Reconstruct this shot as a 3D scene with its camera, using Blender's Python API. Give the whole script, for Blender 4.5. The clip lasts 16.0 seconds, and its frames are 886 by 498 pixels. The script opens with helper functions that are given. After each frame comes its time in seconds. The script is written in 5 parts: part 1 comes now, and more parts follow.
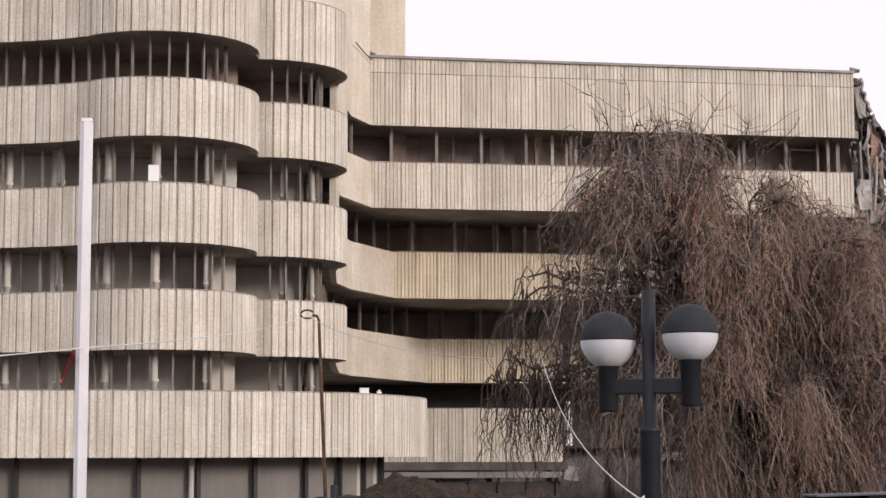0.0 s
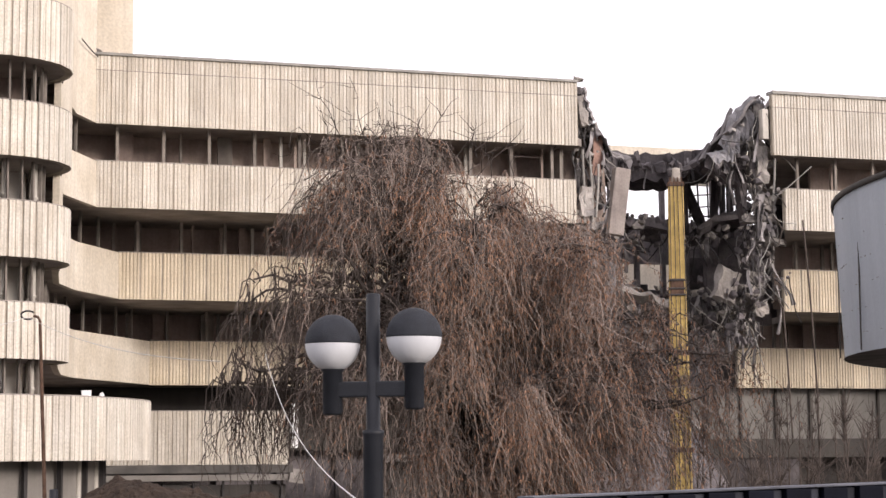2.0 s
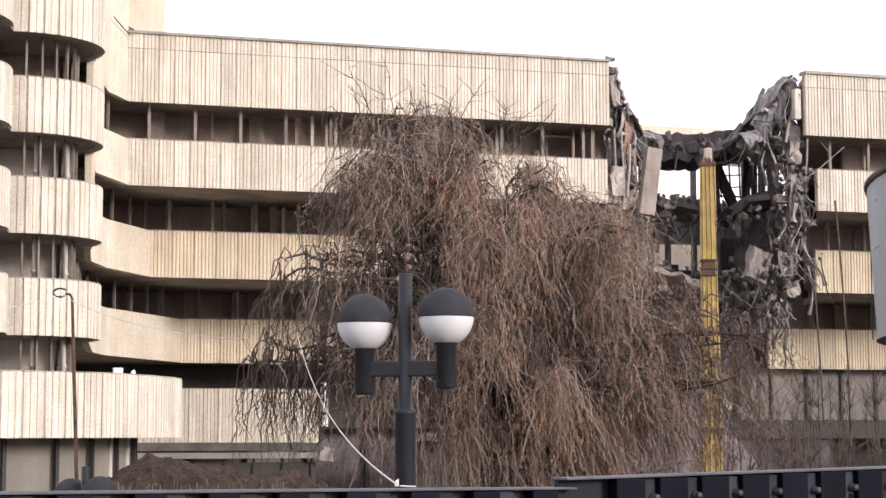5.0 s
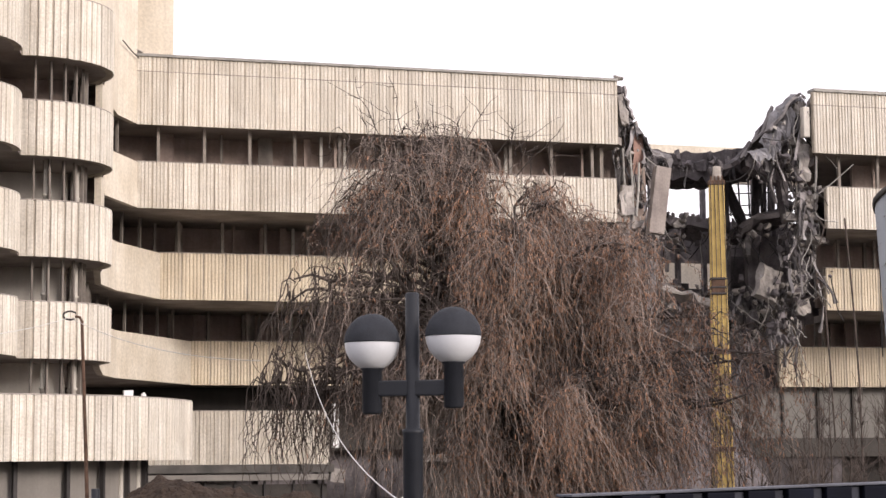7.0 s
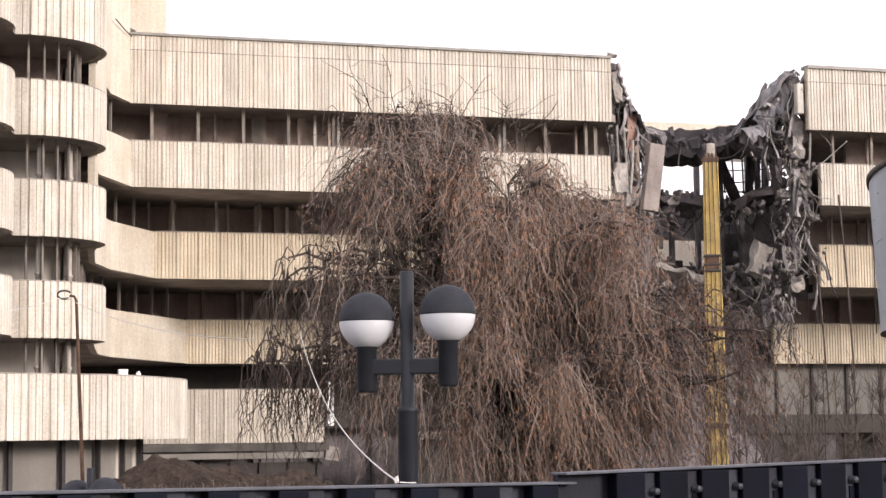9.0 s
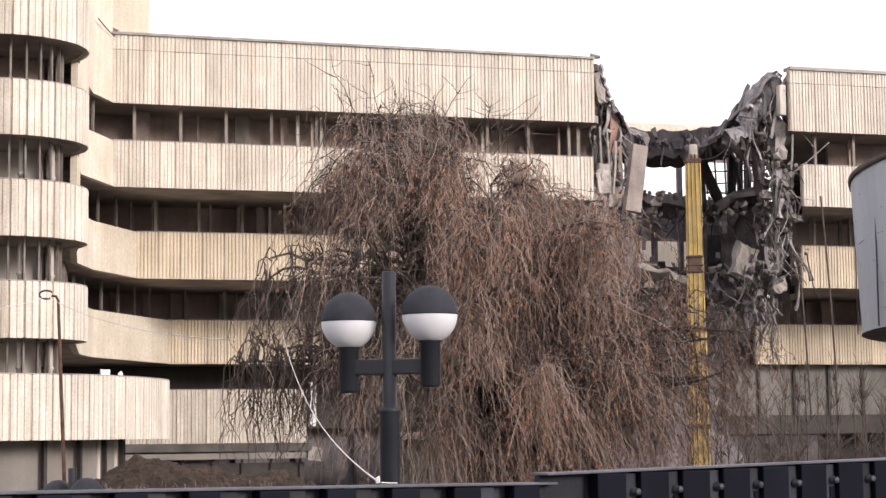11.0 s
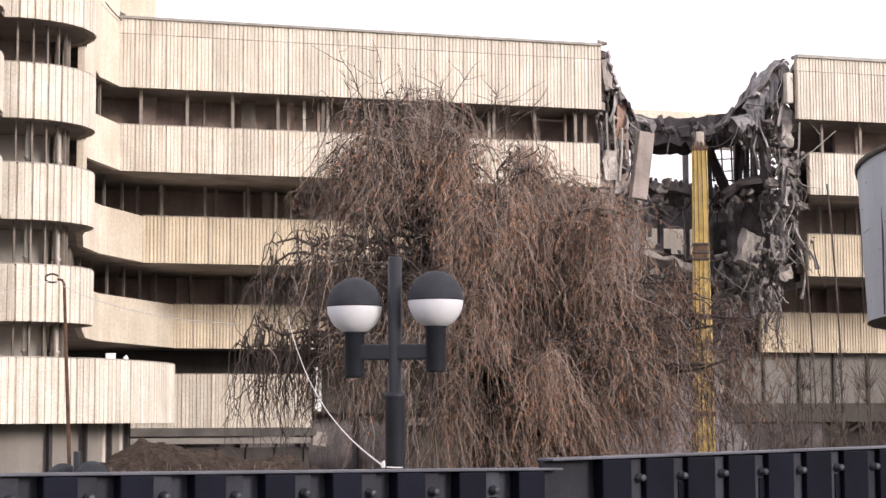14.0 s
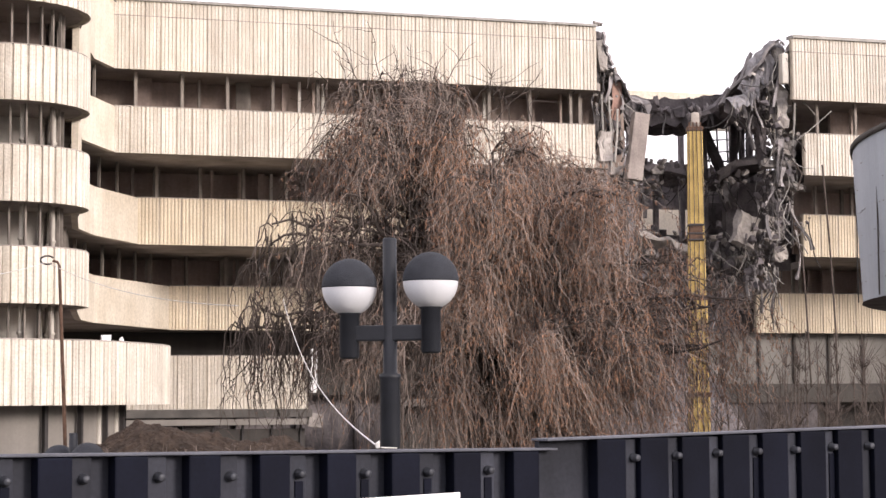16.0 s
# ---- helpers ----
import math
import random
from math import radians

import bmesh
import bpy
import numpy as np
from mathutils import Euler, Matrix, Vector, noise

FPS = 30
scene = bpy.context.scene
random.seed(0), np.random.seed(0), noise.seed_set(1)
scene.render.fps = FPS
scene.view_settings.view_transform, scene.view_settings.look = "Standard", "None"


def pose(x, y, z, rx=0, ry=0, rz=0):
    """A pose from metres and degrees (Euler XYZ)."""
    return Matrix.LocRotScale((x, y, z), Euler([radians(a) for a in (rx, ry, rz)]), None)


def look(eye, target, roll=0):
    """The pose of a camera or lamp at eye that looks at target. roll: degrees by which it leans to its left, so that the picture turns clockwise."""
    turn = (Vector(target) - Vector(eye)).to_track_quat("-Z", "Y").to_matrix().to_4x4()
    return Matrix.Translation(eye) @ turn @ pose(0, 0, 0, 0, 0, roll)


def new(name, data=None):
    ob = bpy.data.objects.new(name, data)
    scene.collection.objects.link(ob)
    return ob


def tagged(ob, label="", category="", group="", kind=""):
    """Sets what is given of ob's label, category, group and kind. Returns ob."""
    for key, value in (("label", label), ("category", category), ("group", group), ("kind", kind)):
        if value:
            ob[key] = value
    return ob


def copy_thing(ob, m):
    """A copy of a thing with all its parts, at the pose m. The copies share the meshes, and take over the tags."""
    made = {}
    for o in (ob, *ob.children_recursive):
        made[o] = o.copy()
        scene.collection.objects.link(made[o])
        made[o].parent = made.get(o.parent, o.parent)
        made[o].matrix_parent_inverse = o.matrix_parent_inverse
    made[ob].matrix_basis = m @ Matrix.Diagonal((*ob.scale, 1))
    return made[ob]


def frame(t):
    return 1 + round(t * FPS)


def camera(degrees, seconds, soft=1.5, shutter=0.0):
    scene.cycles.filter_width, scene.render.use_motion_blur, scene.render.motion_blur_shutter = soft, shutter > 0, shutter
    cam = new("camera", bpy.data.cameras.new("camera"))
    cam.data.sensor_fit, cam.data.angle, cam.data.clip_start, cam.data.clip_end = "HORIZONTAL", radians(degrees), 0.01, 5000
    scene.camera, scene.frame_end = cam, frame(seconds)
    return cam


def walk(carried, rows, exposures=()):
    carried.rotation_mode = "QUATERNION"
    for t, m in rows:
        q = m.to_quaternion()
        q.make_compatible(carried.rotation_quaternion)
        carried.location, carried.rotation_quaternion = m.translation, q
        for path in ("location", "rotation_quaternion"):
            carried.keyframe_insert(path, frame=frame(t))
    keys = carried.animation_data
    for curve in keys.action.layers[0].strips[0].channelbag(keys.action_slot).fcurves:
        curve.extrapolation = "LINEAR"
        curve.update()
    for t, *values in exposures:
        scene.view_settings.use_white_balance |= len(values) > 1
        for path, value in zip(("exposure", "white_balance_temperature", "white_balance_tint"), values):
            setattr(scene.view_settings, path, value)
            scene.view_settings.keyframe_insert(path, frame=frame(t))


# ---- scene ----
# ---------------------------------------------------------------- camera
cam = camera(26.73, 16.0, soft=1.5)
EYE = 1.62
ROWS = [
    (0.0, -0.0382, 0.0111, 0.0012, -9.364, 6.249, 0.104),
    (0.5, -0.0287, 0.0089, 0.0056, -12.391, 6.234, -0.051),
    (1.0, -0.0168, 0.0041, 0.0065, -15.878, 6.369, -0.080),
    (1.5, -0.0177, 0.0131, 0.0062, -18.066, 6.417, 0.300),
    (2.0, -0.0188, 0.0086, 0.0072, -17.754, 6.282, 0.381),
    (2.5, -0.0157, 0.0076, 0.0011, -17.402, 5.912, 0.631),
    (3.0, -0.0160, 0.0172, -0.0038, -17.163, 5.386, 0.818),
    (3.5, -0.0235, 0.0150, -0.0041, -16.806, 5.025, 0.843),
    (4.0, -0.0206, 0.0177, -0.0004, -16.768, 4.806, 0.788),
    (4.5, -0.0252, 0.0186, 0.0062, -16.842, 4.894, 0.455),
    (5.0, -0.0332, 0.0205, 0.0149, -16.814, 5.643, 0.050),
    (5.2, -0.0343, 0.0222, 0.0168, -16.778, 5.925, -0.114),
    (7.3, -0.0032, 0.0027, -0.0002, -16.538, 6.270, 0.520),
    (7.5, -0.0032, -0.0002, 0.0006, -16.624, 6.013, 0.556),
    (8.0, -0.0083, 0.0008, 0.0067, -16.644, 5.722, 0.517),
    (8.5, -0.0053, 0.0024, 0.0071, -16.639, 5.612, 0.549),
    (9.0, -0.0079, -0.0022, 0.0051, -16.672, 5.598, 0.638),
    (9.5, 0.0020, -0.0037, 0.0010, -17.046, 5.474, 1.000),
    (12.0, -0.0048, -0.0016, 0.0056, -17.283, 5.681, 0.383),
    (12.5, -0.0037, -0.0028, 0.0005, -17.317, 5.644, 0.456),
    (13.0, -0.0083, -0.0068, 0.0011, -17.241, 5.476, 0.470),
    (13.5, -0.0100, -0.0059, 0.0012, -17.117, 5.302, 0.345),
    (14.0, -0.0066, -0.0028, -0.0002, -17.021, 5.181, 0.241),
    (14.5, 0.0027, -0.0018, -0.0003, -17.057, 5.090, 0.281),
    (15.0, 0.0056, -0.0014, -0.0019, -17.138, 4.965, 0.409),
    (15.5, 0.0024, 0.0006, -0.0031, -17.137, 4.779, 0.469),
    (16.0, -0.0006, -0.0034, -0.0036, -17.155, 4.607, 0.349),
]
EXPOSURES = [(0.0, -0.29, 6500, 17), (0.5, -0.08, 6500, 17), (1.0, 0.03, 6500, 17), (1.5, 0.09, 6500, 16), (2.5, 0.22, 6500, 16), (3.5, 0.36, 6500, 17), (4.5, 0.42, 6500, 17), (5.0, 0.36, 6500, 16), (7.5, 0.14, 6500, 16), (8.0, 0.25, 6500, 16), (9.0, 0.33, 6500, 16), (12.0, 0.32, 6500, 16), (16.0, 0.44, 6500, 17)]
walk(cam, [(t, pose(x, y, EYE + z, 0, 0, yaw) @ pose(0, 0, 0, 90 + pitch) @ pose(0, 0, 0, 0, 0, -roll))
           for t, x, y, z, yaw, pitch, roll in ROWS], EXPOSURES)

# ---------------------------------------------------------------- light: a bright overcast sky
world = bpy.data.worlds.new("overcast_sky")
scene.world = world
world.use_nodes = True
wn = world.node_tree.nodes
sky = wn.new("ShaderNodeTexSky")
sky.sky_type = "NISHITA"
sky.sun_disc = False
sky.sun_elevation, sky.sun_rotation = radians(14), radians(144)
sky.dust_density, sky.air_density = 3.0, 1.0
cloud = wn.new("ShaderNodeMix")
cloud.data_type = "RGBA"
cloud.inputs[0].default_value = 0.88
cloud.inputs[7].default_value = (11.2, 10.9, 11.2, 1)
world.node_tree.links.new(sky.outputs[0], cloud.inputs[6])
world.node_tree.links.new(cloud.outputs[2], wn["Background"].inputs[0])
wn["Background"].inputs[1].default_value = 0.12

sun_data = bpy.data.lights.new("sun", "SUN")
sun_data.energy, sun_data.angle, sun_data.color = 2.6, radians(14), (1.0, 0.93, 0.84)
sun = new("sun", sun_data)
sun.matrix_world = look((58, -81, 25), (0, 0, 0))


# ---------------------------------------------------------------- materials
def material(name, base, rough=0.85, vary=0.15, scale=3.0, bump=0.3, fine=40.0, metal=0.0, second=None, streak=0.0, rand=0.0, island=0.0,
             spec=0.3, dist=0.02, stripe=0.0):
    """A surface with two scales of variation, optional vertical streaks and a tone of its own for each object."""
    m = bpy.data.materials.new(name)
    m.use_nodes = True
    nt, ln = m.node_tree, m.node_tree.links
    b = nt.nodes["Principled BSDF"]
    b.inputs["Roughness"].default_value = rough
    b.inputs["Metallic"].default_value = metal
    b.inputs["Specular IOR Level"].default_value = spec
    geo = nt.nodes.new("ShaderNodeNewGeometry")
    big = nt.nodes.new("ShaderNodeTexNoise")
    big.inputs["Scale"].default_value = scale
    big.inputs["Detail"].default_value = 6
    ln.new(geo.outputs["Position"], big.inputs["Vector"])
    small = nt.nodes.new("ShaderNodeTexNoise")
    small.inputs["Scale"].default_value = fine
    small.inputs["Detail"].default_value = 4
    ln.new(geo.outputs["Position"], small.inputs["Vector"])
    ramp = nt.nodes.new("ShaderNodeMapRange")
    ramp.inputs[1].default_value, ramp.inputs[2].default_value = 0.3, 0.7
    ln.new(big.outputs[0], ramp.inputs[0])
    mix = nt.nodes.new("ShaderNodeMix")
    mix.data_type = "RGBA"
    dark = second or tuple(c * (1 - vary * 2) for c in base)
    mix.inputs[6].default_value = (*dark, 1)
    mix.inputs[7].default_value = (*base, 1)
    ln.new(ramp.outputs[0], mix.inputs[0])
    out = mix.outputs[2]

    def times(value, lo, hi):
        nonlocal out
        r = nt.nodes.new("ShaderNodeMapRange")
        r.inputs[3].default_value, r.inputs[4].default_value = lo, hi
        ln.new(value, r.inputs[0])
        mul = nt.nodes.new("ShaderNodeMix")
        mul.data_type, mul.blend_type = "RGBA", "MULTIPLY"
        mul.inputs[0].default_value = 1
        ln.new(out, mul.inputs[6])
        ln.new(r.outputs[0], mul.inputs[7])
        out = mul.outputs[2]

    times(small.outputs[0], 1 - vary, 1 + vary)
    if streak:
        mp = nt.nodes.new("ShaderNodeMapping")
        mp.inputs["Scale"].default_value = (1.6, 1.6, 0.09)
        ln.new(geo.outputs["Position"], mp.inputs["Vector"])
        st = nt.nodes.new("ShaderNodeTexNoise")
        st.inputs["Scale"].default_value, st.inputs["Detail"].default_value = 3.0, 5
        ln.new(mp.outputs[0], st.inputs["Vector"])
        times(st.outputs[0], 1 - streak, 1 + streak * 0.6)
    if stripe:
        mp = nt.nodes.new("ShaderNodeMapping")
        mp.inputs["Scale"].default_value = (8.0, 8.0, 0.12)
        ln.new(geo.outputs["Position"], mp.inputs["Vector"])
        st = nt.nodes.new("ShaderNodeTexNoise")
        st.inputs["Scale"].default_value, st.inputs["Detail"].default_value = 2.2, 2
        ln.new(mp.outputs[0], st.inputs["Vector"])
        tint = nt.nodes.new("ShaderNodeMapRange")
        tint.inputs[1].default_value, tint.inputs[2].default_value = 0.36, 0.64
        ln.new(st.outputs[0], tint.inputs[0])
        shade = nt.nodes.new("ShaderNodeMix")
        shade.data_type = "RGBA"
        shade.inputs[6].default_value = (1 - stripe, 1 - 1.05 * stripe, 1 - 1.15 * stripe, 1)
        shade.inputs[7].default_value = (1 + 0.35 * stripe, 1 + 0.4 * stripe, 1 + 0.5 * stripe, 1)
        ln.new(tint.outputs[0], shade.inputs[0])
        mul = nt.nodes.new("ShaderNodeMix")
        mul.data_type, mul.blend_type = "RGBA", "MULTIPLY"
        mul.inputs[0].default_value = 1
        ln.new(out, mul.inputs[6])
        ln.new(shade.outputs[2], mul.inputs[7])
        out = mul.outputs[2]
    if rand:
        info = nt.nodes.new("ShaderNodeObjectInfo")
        times(info.outputs["Random"], 1 - rand, 1 + rand * 0.5)
    if island:
        times(geo.outputs["Random Per Island"], 1 - island, 1 + island * 0.4)
    ln.new(out, b.inputs["Base Color"])
    if bump:
        bp = nt.nodes.new("ShaderNodeBump")
        bp.inputs["Strength"].default_value, bp.inputs["Distance"].default_value = bump, dist
        ln.new(small.outputs[0], bp.inputs["Height"])
        ln.new(bp.outputs[0], b.inputs["Normal"])
    return m


PANEL = material("ribbed_concrete", (0.74, 0.69, 0.61), 0.9, 0.34, 1.1, 0.9, 15, second=(0.63, 0.57, 0.485), streak=0.30, rand=0.12, stripe=0.17)
PANEL_WARM = material("ribbed_concrete_warm", (0.75, 0.66, 0.52), 0.9, 0.3, 1.0, 0.8, 15, second=(0.64, 0.55, 0.42), streak=0.28, rand=0.12, stripe=0.14)
SMOOTH = material("smooth_concrete", (0.705, 0.645, 0.55), 0.88, 0.3, 0.6, 0.3, 9, second=(0.58, 0.51, 0.41), streak=0.2)
BACKING = material("joint_concrete", (0.54, 0.475, 0.39), 0.95, 0.2, 2.0, 0.4, 20)
# slab, soot and inner wall tones raised to stand in for lens haze
SLAB = material("haze_lifted_slab", (0.42, 0.37, 0.335), 0.95, 0.25, 0.7, 0.4, 12)
# soot tone that also carries the shade on rear walls, gap and undersides
SOOT_SHADE = material("charred_shaded_concrete", (0.185, 0.165, 0.168), 0.95, 0.4, 1.4, 0.9, 9, second=(0.085, 0.077, 0.082), rand=0.4)
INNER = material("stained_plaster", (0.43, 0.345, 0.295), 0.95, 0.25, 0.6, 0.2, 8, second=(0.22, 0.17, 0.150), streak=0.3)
PLASTER = material("pale_plaster", (0.74, 0.70, 0.635), 0.9, 0.1, 0.5, 0.2, 12, second=(0.46, 0.43, 0.39), streak=0.12)
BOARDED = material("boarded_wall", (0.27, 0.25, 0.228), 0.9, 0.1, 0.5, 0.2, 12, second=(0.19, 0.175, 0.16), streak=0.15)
DUSTY = material("dusty_grey_paint", (0.48, 0.43, 0.38), 0.8, 0.2, 3.0, 0.3, 20)
BOLT = material("worn_bolt_head", (0.05, 0.053, 0.064), 0.45, 0.2, 5.0, 0.2, 60, metal=0.3)
MULLION = material("weathered_mullion", (0.28, 0.245, 0.215), 0.8, 0.2, 2.0, 0.3, 20, rand=0.35)
STEEL = material("dark_steel", (0.06, 0.055, 0.055), 0.6, 0.2, 3.0, 0.2, 30, metal=0.3)
COLUMN = material("painted_column", (0.64, 0.60, 0.54), 0.8, 0.15, 1.5, 0.2, 18, rand=0.15)
FLASH = material("roof_flashing", (0.30, 0.29, 0.27), 0.6, 0.15, 2.0, 0.2, 20, metal=0.3)
RUBBLE = material("broken_concrete", (0.46, 0.42, 0.385), 0.95, 0.3, 1.4, 0.9, 9, second=(0.19, 0.175, 0.168), rand=0.45)
RUST = material("rusted_iron", (0.13, 0.075, 0.05), 0.8, 0.3, 6.0, 0.4, 60)
YELLOW = material("worn_yellow_paint", (0.68, 0.48, 0.16), 0.6, 0.2, 1.5, 0.3, 14, second=(0.38, 0.26, 0.09), streak=0.3)
BLACK = material("black_powder_coat", (0.018, 0.020, 0.026), 0.5, 0.15, 5.0, 0.15, 80)
CAP = material("dark_globe_cap", (0.030, 0.033, 0.042), 0.75, 0.2, 6.0, 0.4, 150)
OPAL = material("opal_globe", (0.62, 0.63, 0.66), 0.35, 0.05, 4.0, 0.0, 60, spec=0.5)
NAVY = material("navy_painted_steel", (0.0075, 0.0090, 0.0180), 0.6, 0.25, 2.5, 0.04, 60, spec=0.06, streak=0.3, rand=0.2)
# paler than the boards: light on the folded sides put into the colour
NAVYGREY = material("lit_grey_steel", (0.048, 0.051, 0.066), 0.65, 0.25, 3.0, 0.05, 60, spec=0.12, streak=0.4, rand=0.2)
RAIL = material("pale_rail_paint", (0.12, 0.125, 0.15), 0.6, 0.25, 4.0, 0.1, 60, spec=0.2)
GALV = material("galvanised_pole", (0.76, 0.745, 0.765), 0.45, 0.06, 3.0, 0.1, 50, metal=0.25)
DRUM = material("grey_painted_drum", (0.40, 0.43, 0.47), 0.75, 0.07, 0.7, 0.25, 14, second=(0.34, 0.37, 0.41), streak=0.12)
SOIL = material("dug_soil", (0.075, 0.053, 0.040), 1.0, 0.45, 1.6, 1.0, 7, second=(0.035, 0.025, 0.019), dist=0.2)
GROUND = material("wet_earth_ground", (0.10, 0.088, 0.072), 1.0, 0.3, 0.3, 0.7, 5, second=(0.06, 0.055, 0.045), dist=0.06)
BARK = material("grey_brown_bark", (0.115, 0.092, 0.080), 0.95, 0.3, 4.0, 0.8, 30)
# wide tone spread per strand stands in for sunlit highlights on twigs
TWIG = material("bare_twigs", (0.298, 0.236, 0.200), 0.75, 0.25, 0.8, 0.0, 8, second=(0.20, 0.160, 0.140), island=0.85)
LEAF = material("dry_catkins", (0.44, 0.238, 0.145), 0.9, 0.3, 0.9, 0.0, 10, second=(0.25, 0.153, 0.11), island=0.6)
ROPE = material("white_rope", (0.66, 0.65, 0.63), 0.9, 0.1, 8.0, 0.3, 90)
WHITE = material("white_board", (0.82, 0.82, 0.82), 0.6, 0.03, 2.0, 0.0, 30)
RED = material("red_tape", (0.45, 0.05, 0.06), 0.6, 0.1, 4.0, 0.0, 30)
GLASSY = material("dusty_glazing", (0.21, 0.198, 0.182), 0.6, 0.12, 0.4, 0.1, 8, second=(0.145, 0.137, 0.127), spec=0.15, streak=0.12)
CANOPY = material("grey_canopy_concrete", (0.13, 0.120, 0.110), 0.9, 0.2, 1.2, 0.3, 14, second=(0.07, 0.066, 0.062), streak=0.2)
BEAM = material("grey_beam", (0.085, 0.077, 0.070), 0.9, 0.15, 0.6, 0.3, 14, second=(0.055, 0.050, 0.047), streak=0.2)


# ---------------------------------------------------------------- mesh helpers
def mesh_of(name, bm, mat):
    me = bpy.data.meshes.new(name)
    bm.normal_update()
    bm.to_mesh(me)
    bm.free()
    me.materials.append(mat)
    return me


def part(name, bm, mat, parent=None, label=""):
    ob = new(name, mesh_of(name, bm, mat))
    ob.parent = parent
    if label:
        ob["label"] = label
    return ob


def empty(name, at=(0, 0, 0)):
    ob = new(name)
    ob.location = at
    bpy.context.view_layer.update()
    return ob


def box(bm, c, s, rz=0.0, m=None, bevel=0.0):
    mat = (m or (Matrix.Translation(c) @ Matrix.Rotation(radians(rz), 4, "Z"))) @ Matrix.Diagonal((*s, 1))
    g = bmesh.ops.create_cube(bm, size=1, matrix=mat)
    if bevel:
        es = list({e for v in g["verts"] for e in v.link_edges})
        bmesh.ops.bevel(bm, geom=es, offset=bevel, segments=2, affect="EDGES", profile=0.6)
    return bm


def tube(bm, pts, radii, sides=8):
    """A tapered tube along pts."""
    pts = [Vector(p) for p in pts]
    if not hasattr(radii, "__len__"):
        radii = [radii] * len(pts)
    rings = []
    for i, p in enumerate(pts):
        d = (pts[min(i + 1, len(pts) - 1)] - pts[max(i - 1, 0)]).normalized()
        a = d.orthogonal().normalized() if abs(d.z) > 0.99 else d.cross(Vector((0, 0, 1))).normalized()
        b = d.cross(a)
        rings.append([bm.verts.new(p + (a * math.cos(k * 2 * math.pi / sides) + b * math.sin(k * 2 * math.pi / sides)) * radii[i]) for k in range(sides)])
    for r, q in zip(rings, rings[1:]):
        for k in range(sides):
            bm.faces.new((r[k], r[(k + 1) % sides], q[(k + 1) % sides], q[k]))
    bm.faces.new(rings[0][::-1])
    bm.faces.new(rings[-1])
    return bm


def lathe(bm, profile, sides=32, at=(0, 0, 0)):
    """A turned body from (radius, height) pairs."""
    o = Vector(at)
    rings = []
    for r, z in profile:
        if r < 1e-6:
            rings.append([bm.verts.new(o + Vector((0, 0, z)))])
        else:
            rings.append([bm.verts.new(o + Vector((r * math.cos(k * 2 * math.pi / sides), r * math.sin(k * 2 * math.pi / sides), z))) for k in range(sides)])
    for p, q in zip(rings, rings[1:]):
        for k in range(sides):
            a, b = p[k % len(p)], p[(k + 1) % len(p)]
            c, d = q[(k + 1) % len(q)], q[k % len(q)]
            vs = []
            for v in (a, b, c, d):
                if v not in vs:
                    vs.append(v)
            if len(vs) > 2:
                bm.faces.new(vs)
    for f in bm.faces:
        f.smooth = True
    return bm


def prism(bm, pts, z0, z1):
    """An upright prism over the outline pts."""
    lo = [bm.verts.new((x, y, z0)) for x, y in pts]
    hi = [bm.verts.new((x, y, z1)) for x, y in pts]
    bm.faces.new(lo[::-1])
    bm.faces.new(hi)
    n = len(pts)
    for i in range(n):
        bm.faces.new((lo[i], lo[(i + 1) % n], hi[(i + 1) % n], hi[i]))
    bmesh.ops.recalc_face_normals(bm, faces=bm.faces[:])
    return bm


def offset(pts, d):
    """The open outline pts moved inwards (to the left of its way) by d."""
    out = []
    for i, p in enumerate(pts):
        a, b = Vector(pts[max(i - 1, 0)]), Vector(pts[min(i + 1, len(pts) - 1)])
        t0 = (Vector(p) - a).normalized() if i else (b - Vector(p)).normalized()
        t1 = (b - Vector(p)).normalized() if i < len(pts) - 1 else t0
        n = Vector((-(t0 + t1).y, (t0 + t1).x)).normalized()
        k = d / max(0.5, n.dot(Vector((-t1.y, t1.x))))
        out.append((p[0] + n.x * k, p[1] + n.y * k))
    return out


def ribbon(bm, pts, d0, d1, z0, z1):
    return prism(bm, offset(pts, d0) + offset(pts, d1)[::-1], z0, z1)


def along(pts, step, start=0.0, end=0.0):
    """Places at even steps along an outline: x, y, angle of the way."""
    seg = [(Vector(a), Vector(b)) for a, b in zip(pts, pts[1:])]
    total = sum((b - a).length for a, b in seg)
    n = max(1, round((total - start - end) / step))
    step = (total - start - end) / n
    out, s = [], start + step / 2
    for i in range(n):
        r = s + i * step
        for a, b in seg:
            l = (b - a).length
            if r <= l:
                p = a + (b - a) * (r / l)
                out.append((p.x, p.y, math.atan2((b - a).y, (b - a).x)))
                break
            r -= l
    return out, step


# ---------------------------------------------------------------- ground
LOW = -1.8


def ground_z(x, y):
    r = math.hypot(x, y) if y > 0 else 0.0
    k = min(1.0, max(0.0, (r - 10.0) / 3.0))
    return LOW * k * k * (3 - 2 * k)


